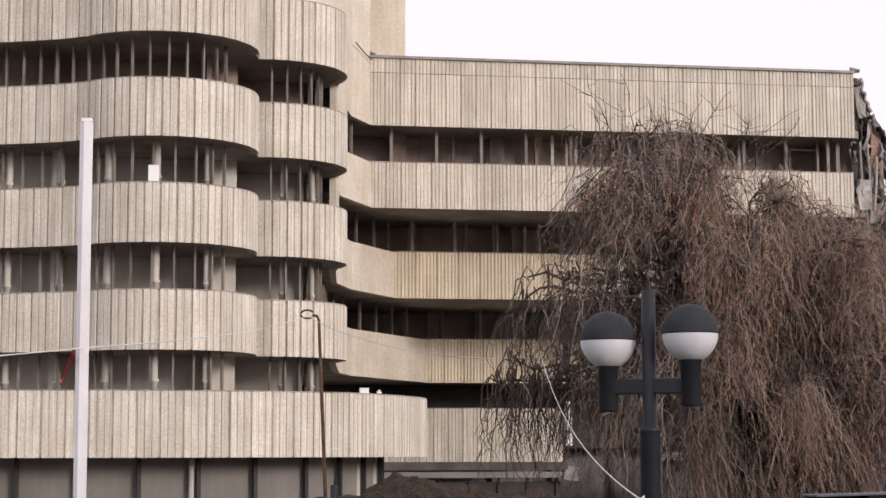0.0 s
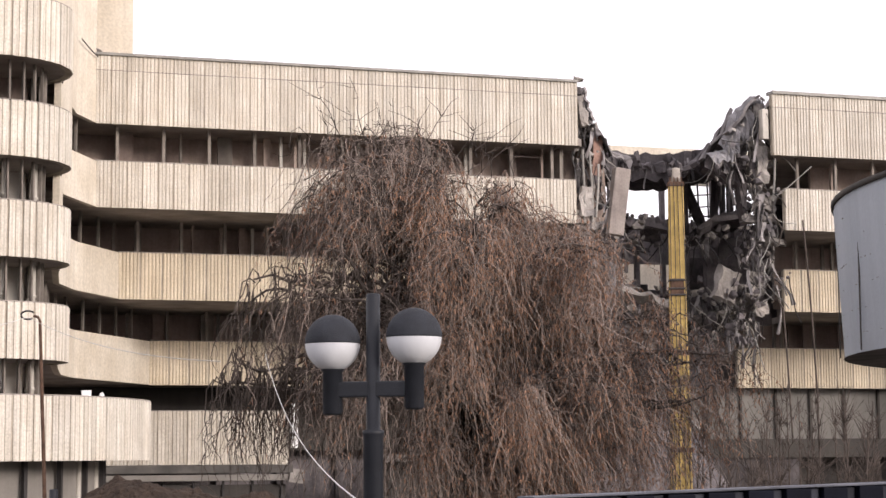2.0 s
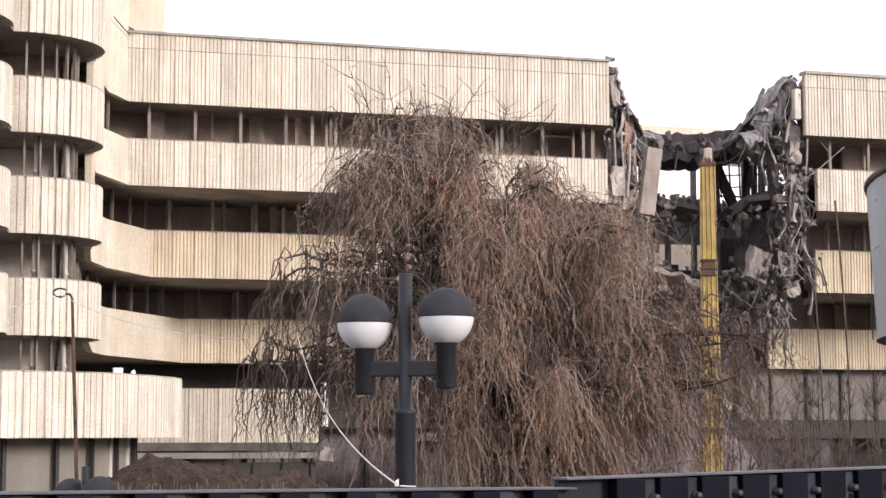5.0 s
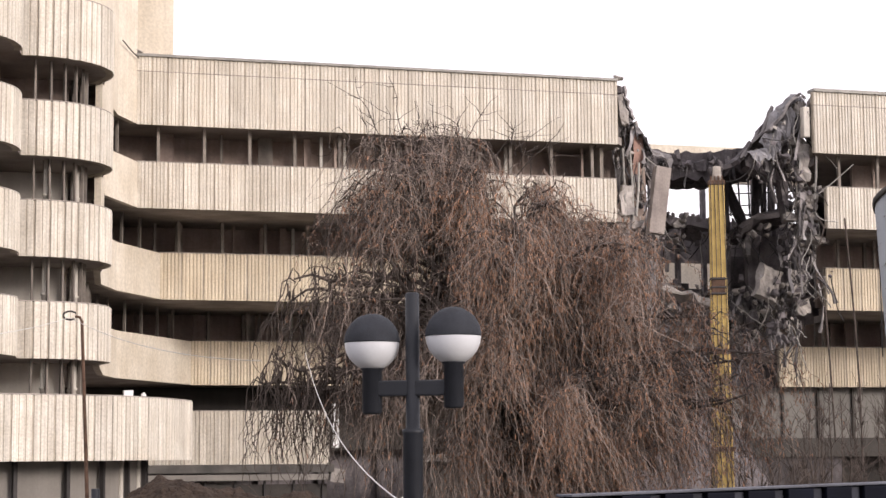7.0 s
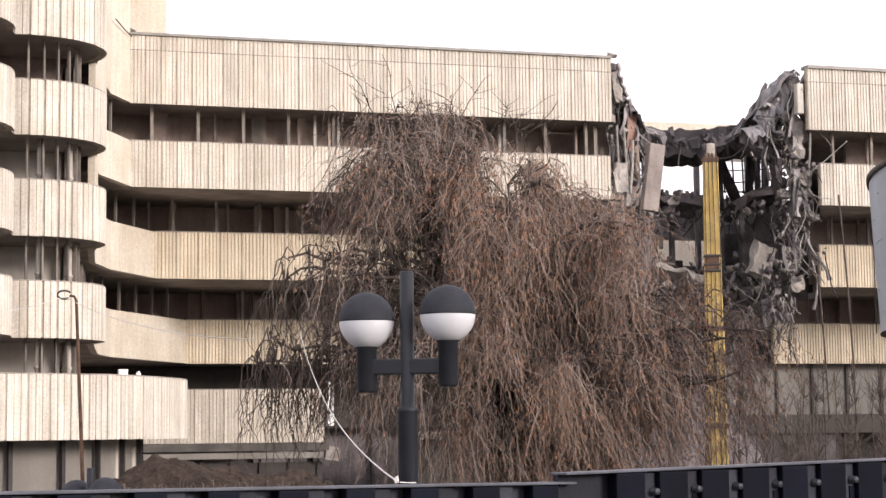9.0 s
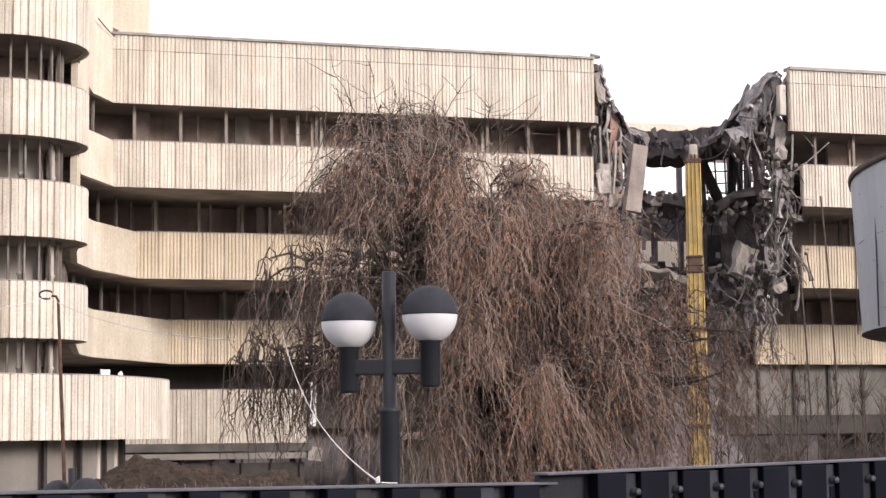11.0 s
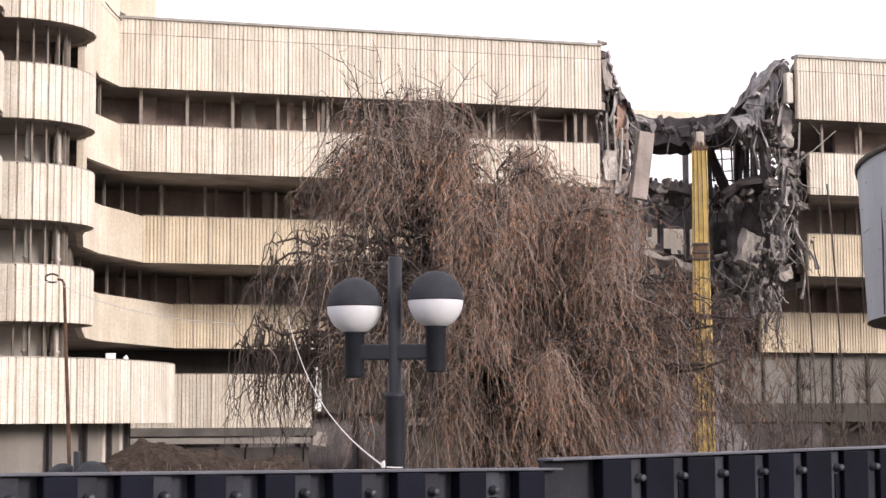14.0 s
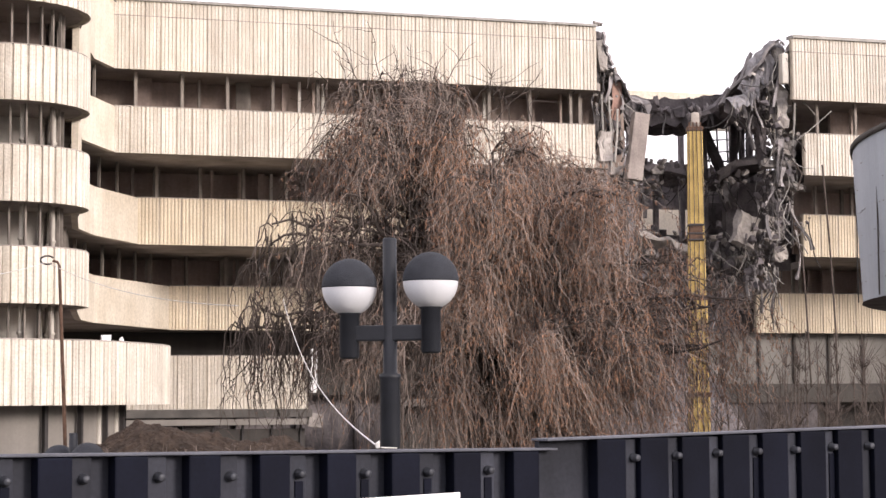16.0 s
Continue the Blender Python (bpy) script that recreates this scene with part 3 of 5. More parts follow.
# ---------------------------------------------------------------- fence
def fence_run(p, q, z_p, z_q, pitch, width, strip, first, label, bolt_at):
    """Folded steel fence: dark boards proud of side strips coloured paler as if lit, a bolt on each, a thin rail on
    top.
    """
    a, b = Vector(p), Vector(q)
    d = (b - a).normalized()
    ang = math.degrees(math.atan2(d.y, d.x))
    l = (b - a).length
    run = empty("fence", (a.x, a.y, 0))
    tagged(run, label, "fence", group="dark steel fence along the street")
    slope = math.atan2(z_q - z_p, l)
    bm = bmesh.new()
    lo = [bm.verts.new((x, y, 0.0)) for x, y in ((0, 0.005), (l, 0.005), (l, 0.035), (0, 0.035))]
    hi = [bm.verts.new((x, y, (z_p if x == 0 else z_q) - 0.012)) for x, y in ((0, 0.005), (l, 0.005), (l, 0.035), (0, 0.035))]
    bm.faces.new(lo[::-1])
    bm.faces.new(hi)
    for i in range(4):
        bm.faces.new((lo[i], lo[(i + 1) % 4], hi[(i + 1) % 4], hi[i]))
    part("backing_sheet", bm, NAVYGREY, run, "grey steel backing sheet")
    bm = bmesh.new()
    box(bm, (0, 0, 0), (l + 0.02, 0.12, 0.010), m=Matrix.Translation((l / 2, -0.012, (z_p + z_q) / 2 - 0.005)) @ Matrix.Rotation(-slope, 4, "Y"), bevel=0.003)
    part("top_rail", bm, RAIL, run, "pale edge of the top rail")
    h = min(z_p, z_q) - 0.03
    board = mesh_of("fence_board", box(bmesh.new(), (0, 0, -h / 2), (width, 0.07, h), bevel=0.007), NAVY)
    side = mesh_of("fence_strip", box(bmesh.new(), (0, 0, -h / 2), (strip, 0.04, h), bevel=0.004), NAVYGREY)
    bm = bmesh.new()
    lathe(bm, [(0, 0.0), (0.021, 0.0), (0.021, 0.006), (0.0155, 0.008), (0.0155, 0.034), (0.012, 0.038), (0, 0.038)], 14)
    bolt = mesh_of("bolt", bm, BOLT)
    latch = mesh_of("latch_plate", box(bmesh.new(), (0, 0, -0.3), (0.036, 0.008, 0.6), bevel=0.002), NAVY)
    rng = random.Random(int(l * 1000))
    x = first
    while x + width < l:
        zt = z_p + (z_q - z_p) * x / l - 0.013 + rng.uniform(-0.0015, 0.0015)
        ob = new("fence_board", board)
        ob.parent, ob.location, ob.rotation_euler = run, (x + width / 2, -0.036, zt), (0, 0, rng.uniform(-0.02, 0.02))
        sx = x + width + strip / 2
        if sx + strip / 2 < l:
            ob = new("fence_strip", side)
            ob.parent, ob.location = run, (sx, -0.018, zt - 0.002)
            ob = new("bolt", bolt)
            ob.parent, ob.location, ob.rotation_euler = run, (x + width + strip * bolt_at, -0.038, zt - 0.08 + rng.uniform(-0.004, 0.004)), (radians(90), 0, 0)
            if rng.random() < 0.55:
                ob = new("latch_plate", latch)
                ob.parent, ob.location = run, (x + width + strip * bolt_at, -0.0405, zt - 0.105)
        x += pitch
    run.rotation_euler = (0, 0, radians(ang))
    return run


TURN = radians(-17.19)


def seen_from(lat, dist):
    """A ground place by sideways and forward distance from the standpoint."""
    return (lat * math.cos(TURN) - dist * math.sin(TURN), lat * math.sin(TURN) + dist * math.cos(TURN))


fence_run(seen_from(-3.62, 5.40), seen_from(0.43, 8.0), 1.452, 1.408, 0.296, 0.132, 0.085, 0.156, "navy steel fence with bolted boards and strips greyed as if lit", 0.62)
fence_run(seen_from(0.40, 7.96), seen_from(4.2, 10.4), 1.448, 1.515, 0.2367, 0.157, 0.0795, 0.254, "taller navy steel fence section with bolted boards", 0.8)


# ---------------------------------------------------------------- round grey drum on a column
drum = empty("round_pavilion", (23.23, 22.03, LOW))
tagged(drum, "grey round drum-shaped pavilion roof on a central column", "pavilion")
zb, zt = 1.48 + EYE - LOW, 3.92 + EYE - LOW
bm = bmesh.new()
lathe(bm, [(9.18, zb), (9.3, zt)], 96)
shell = part("drum_wall", bm, DRUM, drum, "grey painted drum wall with vertical seams")
# underside far darker than the drum wall, its shade put into the colour
bm = bmesh.new()
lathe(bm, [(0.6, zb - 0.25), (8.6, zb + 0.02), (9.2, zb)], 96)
part("underside", bm, SOOT_SHADE, drum, "underside coloured dark for its shade")
bm = bmesh.new()
lathe(bm, [(9.28, zt - 0.03), (9.33, zt - 0.03), (9.34, zt + 0.05), (9.28, zt + 0.07), (0, zt + 0.4)], 96)
part("roof_rim", bm, BEAM, drum)
bm = bmesh.new()
lathe(bm, [(1.3, 0), (1.1, 0.4), (1.0, zb), (0, zb)], 32)
part("column", bm, DRUM, drum)
for i in range(24):
    a = i * 2 * math.pi / 24
    bm = box(bmesh.new(), (0, 0, (zb + zt) / 2), (0.022, 0.02, zt - zb - 0.04))
    s = part("seam", bm, BEAM, shell)
    s.location, s.rotation_euler = (9.25 * math.cos(a), 9.25 * math.sin(a), 0), (0, 0, a + math.pi / 2)


mark = mesh_of("tie_mark", box(bmesh.new(), (0, 0, 0), (0.06, 0.012, 0.012)), FLASH)
rng = random.Random(61)
for row in range(6):
    for i in range(60):
        if rng.random() < 0.25:
            a = radians(140 + i * 1.3 + rng.uniform(-0.3, 0.3))
            z = zb + 0.3 + 0.36 * row + rng.uniform(-0.012, 0.012)
            r = 9.18 + 0.12 * (z - zb) / (zt - zb) + 0.002
            s = new("tie_mark", mark)
            s.parent, s.location, s.rotation_euler = shell, (r * math.cos(a), r * math.sin(a), z), (0, 0, a + math.pi / 2)
            s.scale = (rng.uniform(0.4, 1.5), 1, rng.uniform(0.5, 1.3))

# ---------------------------------------------------------------- excavator boom
boom = empty("demolition_excavator", (28.02, 60.3, LOW))
tagged(boom, "yellow long-reach demolition excavator boom standing upright", "excavator")
hh = 12.42 - LOW
for z0, z1, w0, w1 in ((0, 3.6, 0.74, 0.72), (3.6, 7.0, 0.7, 0.66), (7.0, hh - 1.2, 0.60, 0.52)):
    bm = bmesh.new()
    vs = []
    for z, w in ((z0, w0), (z1, w1)):
        vs.append([bm.verts.new((sx * w / 2, sy * w / 2.4, z)) for sx, sy in ((-1, -1), (1, -1), (1, 1), (-1, 1))])
    for k in range(4):
        bm.faces.new((vs[0][k], vs[0][(k + 1) % 4], vs[1][(k + 1) % 4], vs[1][k]))
    bm.faces.new(vs[0][::-1])
    bm.faces.new(vs[1])
    bmesh.ops.bevel(bm, geom=bm.edges[:], offset=0.03, segments=1, affect="EDGES")
    arm = part("boom_arm", bm, YELLOW, boom)
    for sx in ((-0.36, -0.12, 0.14, 0.36) if z1 < 8 else (0.40, -0.42, 0.1, -0.16)):
        part("hose", tube(bmesh.new(), [(sx * w0, -w0 / 2.4 - 0.03, z0 + 0.05), (sx * w0 + 0.02, -(w0 + w1) / 4.8 - 0.05, (z0 + z1) / 2), (sx * w1, -w1 / 2.4 - 0.03, z1 - 0.05)], 0.016, 5), STEEL, arm)
    part("clamp", box(bmesh.new(), (0, 0, z1 - 0.08), (w1 * 1.12, w1 * 0.96, 0.16), bevel=0.02), RUST, arm)
bm = bmesh.new()
box(bm, (0.02, 0, hh - 0.98), (0.30, 0.28, 0.62), bevel=0.07)
part("crusher_head", bm, DUSTY, boom, "pale dusty crusher head")
for s, k in ((-1, 1.0), (1, 0.85)):
    bm = bmesh.new()
    tube(bm, [(s * 0.15, 0, hh - 0.95), (s * 0.19, 0, hh - 0.75), (s * 0.16, 0, hh - 0.55), (s * 0.05, 0, hh - 0.42)], [0.06, 0.11 * k, 0.10 * k, 0.03], 8)
    part("jaw", bm, SOOT_SHADE, boom, "dark curved jaw")
for i in range(4):
    part("pin", box(bmesh.new(), (-0.2 + 0.13 * i, -0.2, hh - 1.12), (0.05, 0.06, 0.16), bevel=0.01), RUST, boom)
part("knuckle", box(bmesh.new(), (-0.03, -0.05, 9.25), (0.50, 0.50, 0.62), bevel=0.05), RUST, boom, "dark knuckle joint with hoses")
for z in (8.98, 9.2, 9.5):
    part("hose_clip", box(bmesh.new(), (-0.02, -0.06, z), (0.58, 0.54, 0.07), bevel=0.02), STEEL, boom)
boom.rotation_euler = (0, 0, radians(-20))


# ---------------------------------------------------------------- torn edges of the cut wing
def chunk_mesh(seed, flat):
    rng = random.Random(seed)
    bm = bmesh.new()
    for _ in range(13):
        v = Vector((rng.uniform(-1, 1), rng.uniform(-1, 1), rng.uniform(-1, 1)))
        bm.verts.new((v.x * 0.5, v.y * 0.5 * flat, v.z * 0.5))
    r = bmesh.ops.convex_hull(bm, input=bm.verts[:])
    bmesh.ops.delete(bm, geom=[g for g in r["geom_interior"] if isinstance(g, bmesh.types.BMVert)], context="VERTS")
    return bm


def rod_mesh(seed, length, bend, r=0.022):
    rng = random.Random(seed)
    pts, p, d = [], Vector((0, 0, 0)), Vector((rng.uniform(-0.3, 0.3), rng.uniform(-0.3, 0.3), -1)).normalized()
    for _ in range(7):
        pts.append(p.copy())
        p = p + d * (length / 6)
        d = (d + Vector((rng.uniform(-bend, bend), rng.uniform(-bend, bend), rng.uniform(-bend, bend) * 0.5))).normalized()
    return tube(bmesh.new(), pts, [r] * 7, 5)


def sheet_mesh(seed, w, l):
    """A torn, bent strip of lining or facing that hangs from its top."""
    rng = random.Random(seed)
    bm = bmesh.new()
    rows, sway, ph = [], rng.uniform(-0.25, 0.25), rng.uniform(0, 6)
    for i in range(7):
        s = i / 6
        y = sway * s * s + 0.10 * math.sin(ph + 3.5 * s)
        x0, x1 = -w / 2 * (1 - 0.5 * s * rng.random()), w / 2 * (1 - 0.6 * s * rng.random())
        rows.append([bm.verts.new((x0, y, -l * s)), bm.verts.new((x1, y + 0.06 * math.sin(ph + 5 * s), -l * s * rng.uniform(0.93, 1.0))),
                     bm.verts.new((x1, y + 0.045 + 0.06 * math.sin(ph + 5 * s), -l * s)), bm.verts.new((x0, y + 0.04, -l * s))])
    for a, b in zip(rows, rows[1:]):
        for k in range(4):
            bm.faces.new((a[k], a[(k + 1) % 4], b[(k + 1) % 4], b[k]))
    bm.faces.new(rows[0][::-1])
    bm.faces.new(rows[-1])
    return bm


FABRIC = material("grey_torn_lining", (0.36, 0.335, 0.33), 0.95, 0.25, 1.5, 0.3, 10, second=(0.15, 0.14, 0.145), rand=0.7, streak=0.3)
ROOFING = material("grey_roofing_felt", (0.30, 0.29, 0.30), 0.85, 0.3, 1.2, 0.5, 8, second=(0.17, 0.165, 0.172), streak=0.35, rand=0.3)
PINK = material("faded_red_lining", (0.34, 0.215, 0.175), 0.95, 0.25, 2.0, 0.3, 12)
PIPE = material("pale_pipe", (0.42, 0.40, 0.37), 0.7, 0.2, 3.0, 0.2, 20, rand=0.4)
COLUMN_BARE = material("bare_brown_concrete", (0.36, 0.315, 0.285), 0.9, 0.25, 1.2, 0.4, 12, second=(0.24, 0.205, 0.19), streak=0.3)
CHUNKS = [mesh_of("concrete_chunk", chunk_mesh(i, 0.5 + 0.05 * i), RUBBLE) for i in range(9)]
DARKS = [mesh_of("charred_chunk", chunk_mesh(40 + i, 0.5 + 0.05 * i), SOOT_SHADE) for i in range(7)]
RODS = [mesh_of("bent_rod", rod_mesh(i, 1.1 + 0.12 * i, 0.5), STEEL if i % 3 else PIPE) for i in range(10)]
SHEETS = [mesh_of("torn_sheet", sheet_mesh(i, 0.10 + 0.055 * (i % 4), 0.6 + 0.15 * i), FABRIC) for i in range(9)]


def scatter(parent, name, meshes, n, xyz, size, rng, tilt=1.0, upright=False):
    for _ in range(n):
        ob = new(name, rng.choice(meshes))
        ob.parent = parent
        ob.location = xyz(rng)
        k = rng.uniform(*size)
        ob.scale = (k * rng.uniform(0.7, 1.3), k * rng.uniform(0.7, 1.3), k * rng.uniform(0.7, 1.4))
        ob.rotation_euler = (rng.uniform(-0.3, 0.3) * tilt, rng.uniform(-0.35, 0.35) * tilt, rng.uniform(0, 6.28)) if upright else [rng.uniform(0, 6.28) for _ in range(3)]


def torn_edge(edge, z_lo, z_hi, seed, label, counts, depth=(73.2, 77.0), inner=None, rod_size=(0.7, 1.3)):
    """Debris that hangs at a cut face; edge(z) gives the cut's inner and outer x at a height."""
    rng = random.Random(seed)
    thing = empty("hanging_debris", (0, 0, 0))
    tagged(thing, label, "debris", group="debris at the cut wing")

    def place(r):
        z = r.uniform(z_lo, z_hi)
        a, b = edge(z)
        y = depth[0] + (depth[1] - depth[0]) * r.random() ** 1.5
        return (a + (b - a) * r.random() + (y - depth[0]) * 0.36, y, z)

    scatter(thing, "concrete_chunk", CHUNKS, counts[0], place, (0.08, 0.38), rng)
    scatter(thing, "charred_chunk", DARKS, counts[1] * 2, place, (0.12, 0.55), rng)
    scatter(thing, "bent_rod", RODS, counts[2], place, rod_size, rng, 1.6, True)
    scatter(thing, "concrete_chunk", CHUNKS, counts[0], place, (0.05, 0.22), rng)
    scatter(thing, "torn_sheet", SHEETS, counts[3], place, (0.7, 1.3), rng, 0.8, True)
    return thing


def left_edge(z):
    w = min(2.1, max(0.15, (17.4 - z) * 0.55))
    return 29.35, 29.45 + w


def right_edge(z):
    if z > 13.5:
        return 38.45 - min(2.5, (17.7 - z) * 0.85), 38.5
    if z > 11.7:
        return 37.9, 39.0
    if z > 9.5:
        return 37.3, 39.0
    return 37.8, 39.7


torn_edge(left_edge, 8.5, 17.1, 3, "grey torn concrete, rods and linings hanging from the cut wing", (90, 40, 70, 80))
torn_edge(right_edge, 9.2, 17.3, 4, "tangled rods, broken slabs and sooty sheets at the cut wing", (62, 46, 95, 52))
torn_edge(right_edge, 6.6, 9.6, 5, "broken concrete and rods at the lower storeys", (22, 24, 28, 14), depth=(76.2, 79.5))

edge_things = empty("broken_edge", (0, 0, 0))
tagged(edge_things, "broken storey ends with slanted column, beams and pipes", "debris", group="debris at the cut wing")
part("pale_pier", box(bmesh.new(), (38.27, 73.05, 16.0), (0.32, 0.4, 1.35), bevel=0.06), COLUMN, edge_things, "cream concrete pier left at the cut")
bm = bmesh.new()
box(bm, (0, 0, 0), (0.70, 0.45, 2.9), m=Matrix.Translation((31.2, 72.95, 12.3)) @ Matrix.Rotation(radians(8), 4, "Y"), bevel=0.03)
part("slanted_column", bm, COLUMN_BARE, edge_things, "pale brown slanted concrete column")
for x, y, z, s, ry, rz in ((38.3, 73.6, 16.35, (0.4, 0.5, 1.2), 0, 0), (37.95, 73.8, 15.25, (1.3, 0.5, 0.28), 6, 4), (38.4, 73.7, 14.3, (0.5, 0.5, 1.7), 0, 0),
                           (38.3, 73.8, 11.9, (1.5, 0.5, 0.35), -3, 0), (38.5, 73.6, 12.6, (1.0, 0.4, 0.6), 3, 0), (38.9, 73.6, 10.9, (0.7, 0.4, 0.3), 0, 0),
                           (38.0, 76.6, 9.2, (1.2, 0.35, 1.5), 18, 20), (39.7, 76.9, 9.3, (0.75, 0.3, 1.0), 0, 0), (39.9, 76.9, 8.2, (0.7, 0.3, 0.7), 0, 0),
                           (29.75, 73.1, 12.3, (0.5, 0.3, 1.2), 3, 0), (30.1, 73.6, 11.3, (1.2, 0.4, 0.28), -8, 0), (29.7, 73.3, 16.2, (0.35, 0.4, 1.4), -9, 0)):
    bm = bmesh.new()
    box(bm, (0, 0, 0), s, m=Matrix.Translation((x, y, z)) @ Matrix.Rotation(radians(rz), 4, "Z") @ Matrix.Rotation(radians(ry), 4, "Y"))
    bmesh.ops.subdivide_edges(bm, edges=bm.edges[:], cuts=4, use_grid_fill=True)
    for v in bm.verts:
        v.co += 0.16 * noise.noise_vector(v.co * 2.6) + 0.05 * noise.noise_vector(v.co * 9)
    part("broken_beam", bm, RUBBLE, edge_things)
for x0, z0, x1, z1 in ((38.75, 14.5, 38.6, 12.6), (29.95, 14.4, 30.05, 11.4), (30.35, 13.9, 30.2, 11.6), (29.62, 14.5, 29.66, 11.4)):
    part("pipe", tube(bmesh.new(), [(x0, 73.0, z0), ((x0 + x1) / 2 + 0.06, 73.05, (z0 + z1) / 2), (x1, 73.0, z1)], 0.05, 8), PIPE, edge_things)
part("bent_bar", tube(bmesh.new(), [(38.6, 73.0, 12.7), (39.4, 72.9, 13.3), (40.5, 72.9, 14.2)], 0.025, 6), PIPE, edge_things, "thin bent bar across the opening")
part("red_lining", sheet_mesh(77, 0.5, 2.0), PINK, edge_things, "faded red wall lining").matrix_basis = pose(30.6, 73.4, 15.2, 0, 8, 10)
part("roof_peak_rubble", chunk_mesh(90, 0.8), RUBBLE, edge_things).matrix_basis = pose(29.45, 72.9, 17.48, 10, 5, 0) @ Matrix.Diagonal((0.55, 0.5, 0.3, 1))
for x, y, z, s, ry, rz, mat in ((37.75, 74.6, 16.55, (2.3, 2.6, 0.12), -50, -14, FABRIC), (37.15, 75.6, 15.75, (2.6, 2.2, 0.10), -58, -20, FABRIC), (37.9, 73.7, 15.9, (1.7, 0.9, 0.10), -63, 6, FABRIC),
                               (36.5, 76.4, 14.9, (1.9, 2.0, 0.2), -40, -10, SOOT_SHADE), (29.95, 74.0, 16.5, (1.5, 1.6, 0.10), 68, 10, FABRIC), (30.75, 74.6, 15.1, (1.6, 1.8, 0.12), 58, 14, RUBBLE)):
    bm = bmesh.new()
    bmesh.ops.create_grid(bm, x_segments=7, y_segments=5, size=0.5)
    for v in bm.verts:
        n = noise.noise((v.co.x * 4 + x, v.co.y * 4, z))
        v.co = (v.co.x * s[0] * (1 + 0.25 * n), v.co.y * s[1] * (1 + 0.3 * noise.noise((v.co.y * 5, x, v.co.x * 5))), 0.22 * n + 0.25 * v.co.x * v.co.x)
    bmesh.ops.solidify(bm, geom=bm.faces[:], thickness=s[2])
    part("folded_slab", bm, mat, edge_things, "torn roof covering folded down").matrix_basis = pose(x, y, z, 0, ry, rz)

# dark wedges added behind the debris to fill the gaps in depth
for outline, y0, y1, mat in (([(38.55, 17.25), (38.0, 17.0), (37.55, 16.35), (37.2, 16.2), (36.95, 15.35), (36.5, 14.95), (36.4, 14.35), (37.3, 14.0), (38.1, 13.7), (38.35, 12.2), (38.55, 11.6)], 75.3, 76.8, SOOT_SHADE),
                             ([(29.2, 17.2), (29.75, 17.0), (30.0, 16.2), (30.7, 15.5), (30.95, 14.6), (31.4, 14.0), (31.5, 11.4), (29.2, 11.2)], 74.9, 76.2, INNER)):
    bm = bmesh.new()
    a = [bm.verts.new((x, y0 + 0.25 * noise.noise((x * 3, z, 0)), z)) for x, z in outline]
    b = [bm.verts.new((x + 0.5, y1, z)) for x, z in outline]
    bm.faces.new(a)
    bm.faces.new(b[::-1])
    for i in range(len(a)):
        bm.faces.new((a[i], b[i], b[(i + 1) % len(a)], a[(i + 1) % len(a)]))
    bmesh.ops.recalc_face_normals(bm, faces=bm.faces[:])
    part("torn_cross_wall", bm, mat, edge_things, "dark backing wedge added behind the torn edge")


def drape(line, y0, drop, seed, mat, label, ragged=0.5, lean=0.35):
    """Torn roof covering that hangs down from a falling edge; line: (x, z) along that edge."""
    rng = random.Random(seed)
    xs, zs = [p[0] for p in line], [p[1] for p in line]
    at = np.linspace(0, len(line) - 1, 26)
    rows = []
    for i, k in enumerate(at):
        x, z = float(np.interp(k, range(len(line)), xs)), float(np.interp(k, range(len(line)), zs))
        l = drop * (0.55 + 0.45 * noise.noise((i * 0.35, seed, 0.0)) + ragged * rng.random() * (i % 3 == 0))
        col = []
        for j in range(7):
            q = j / 6
            fold = 0.16 * noise.noise((i * 0.45, q * 2.2, seed)) + 0.07 * noise.noise((i * 1.3, q * 4, seed))
            col.append((x + 0.14 * noise.noise((i * 0.5, q * 3, seed + 2)) + 0.12 * q, y0 + 1.6 * max(0.0, 0.22 - q) - lean * q + fold, z + 0.06 * noise.noise((i * 0.8, 1.0, seed)) - l * q))
        rows.append(col)
    bm = bmesh.new()
    front = [[bm.verts.new(c) for c in col] for col in rows]
    back = [[bm.verts.new((c[0] + 0.02, c[1] + 0.07, c[2] + 0.01)) for c in col] for col in rows]
    for i in range(len(rows) - 1):
        for j in range(6):
            bm.faces.new((front[i][j], front[i + 1][j], front[i + 1][j + 1], front[i][j + 1]))
            bm.faces.new((back[i][j], back[i][j + 1], back[i + 1][j + 1], back[i + 1][j]))
        bm.faces.new((front[i][6], front[i + 1][6], back[i + 1][6], back[i][6]))
        bm.faces.new((front[i][0], back[i][0], back[i + 1][0], front[i + 1][0]))
    return part("roof_covering", bm, mat, edge_things, label)


drape([(38.62, 17.52), (38.3, 17.5), (37.7, 17.0), (37.15, 16.5), (36.95, 15.7), (36.6, 15.25)], 73.9, 1.25, 3, ROOFING, "grey roofing felt folded over the cut edge", lean=0.1)
drape([(37.9, 16.9), (37.4, 16.35), (37.0, 15.5), (36.7, 14.95), (35.9, 14.75)], 73.6, 1.0, 8, ROOFING, "grey roofing felt folded over the cut edge", ragged=0.9)
drape([(29.35, 17.25), (29.7, 16.9), (29.95, 16.1), (30.6, 15.6), (30.95, 14.75), (31.9, 14.5)], 73.5, 0.8, 5, FABRIC, "torn grey lining along the cut edge", ragged=0.9)


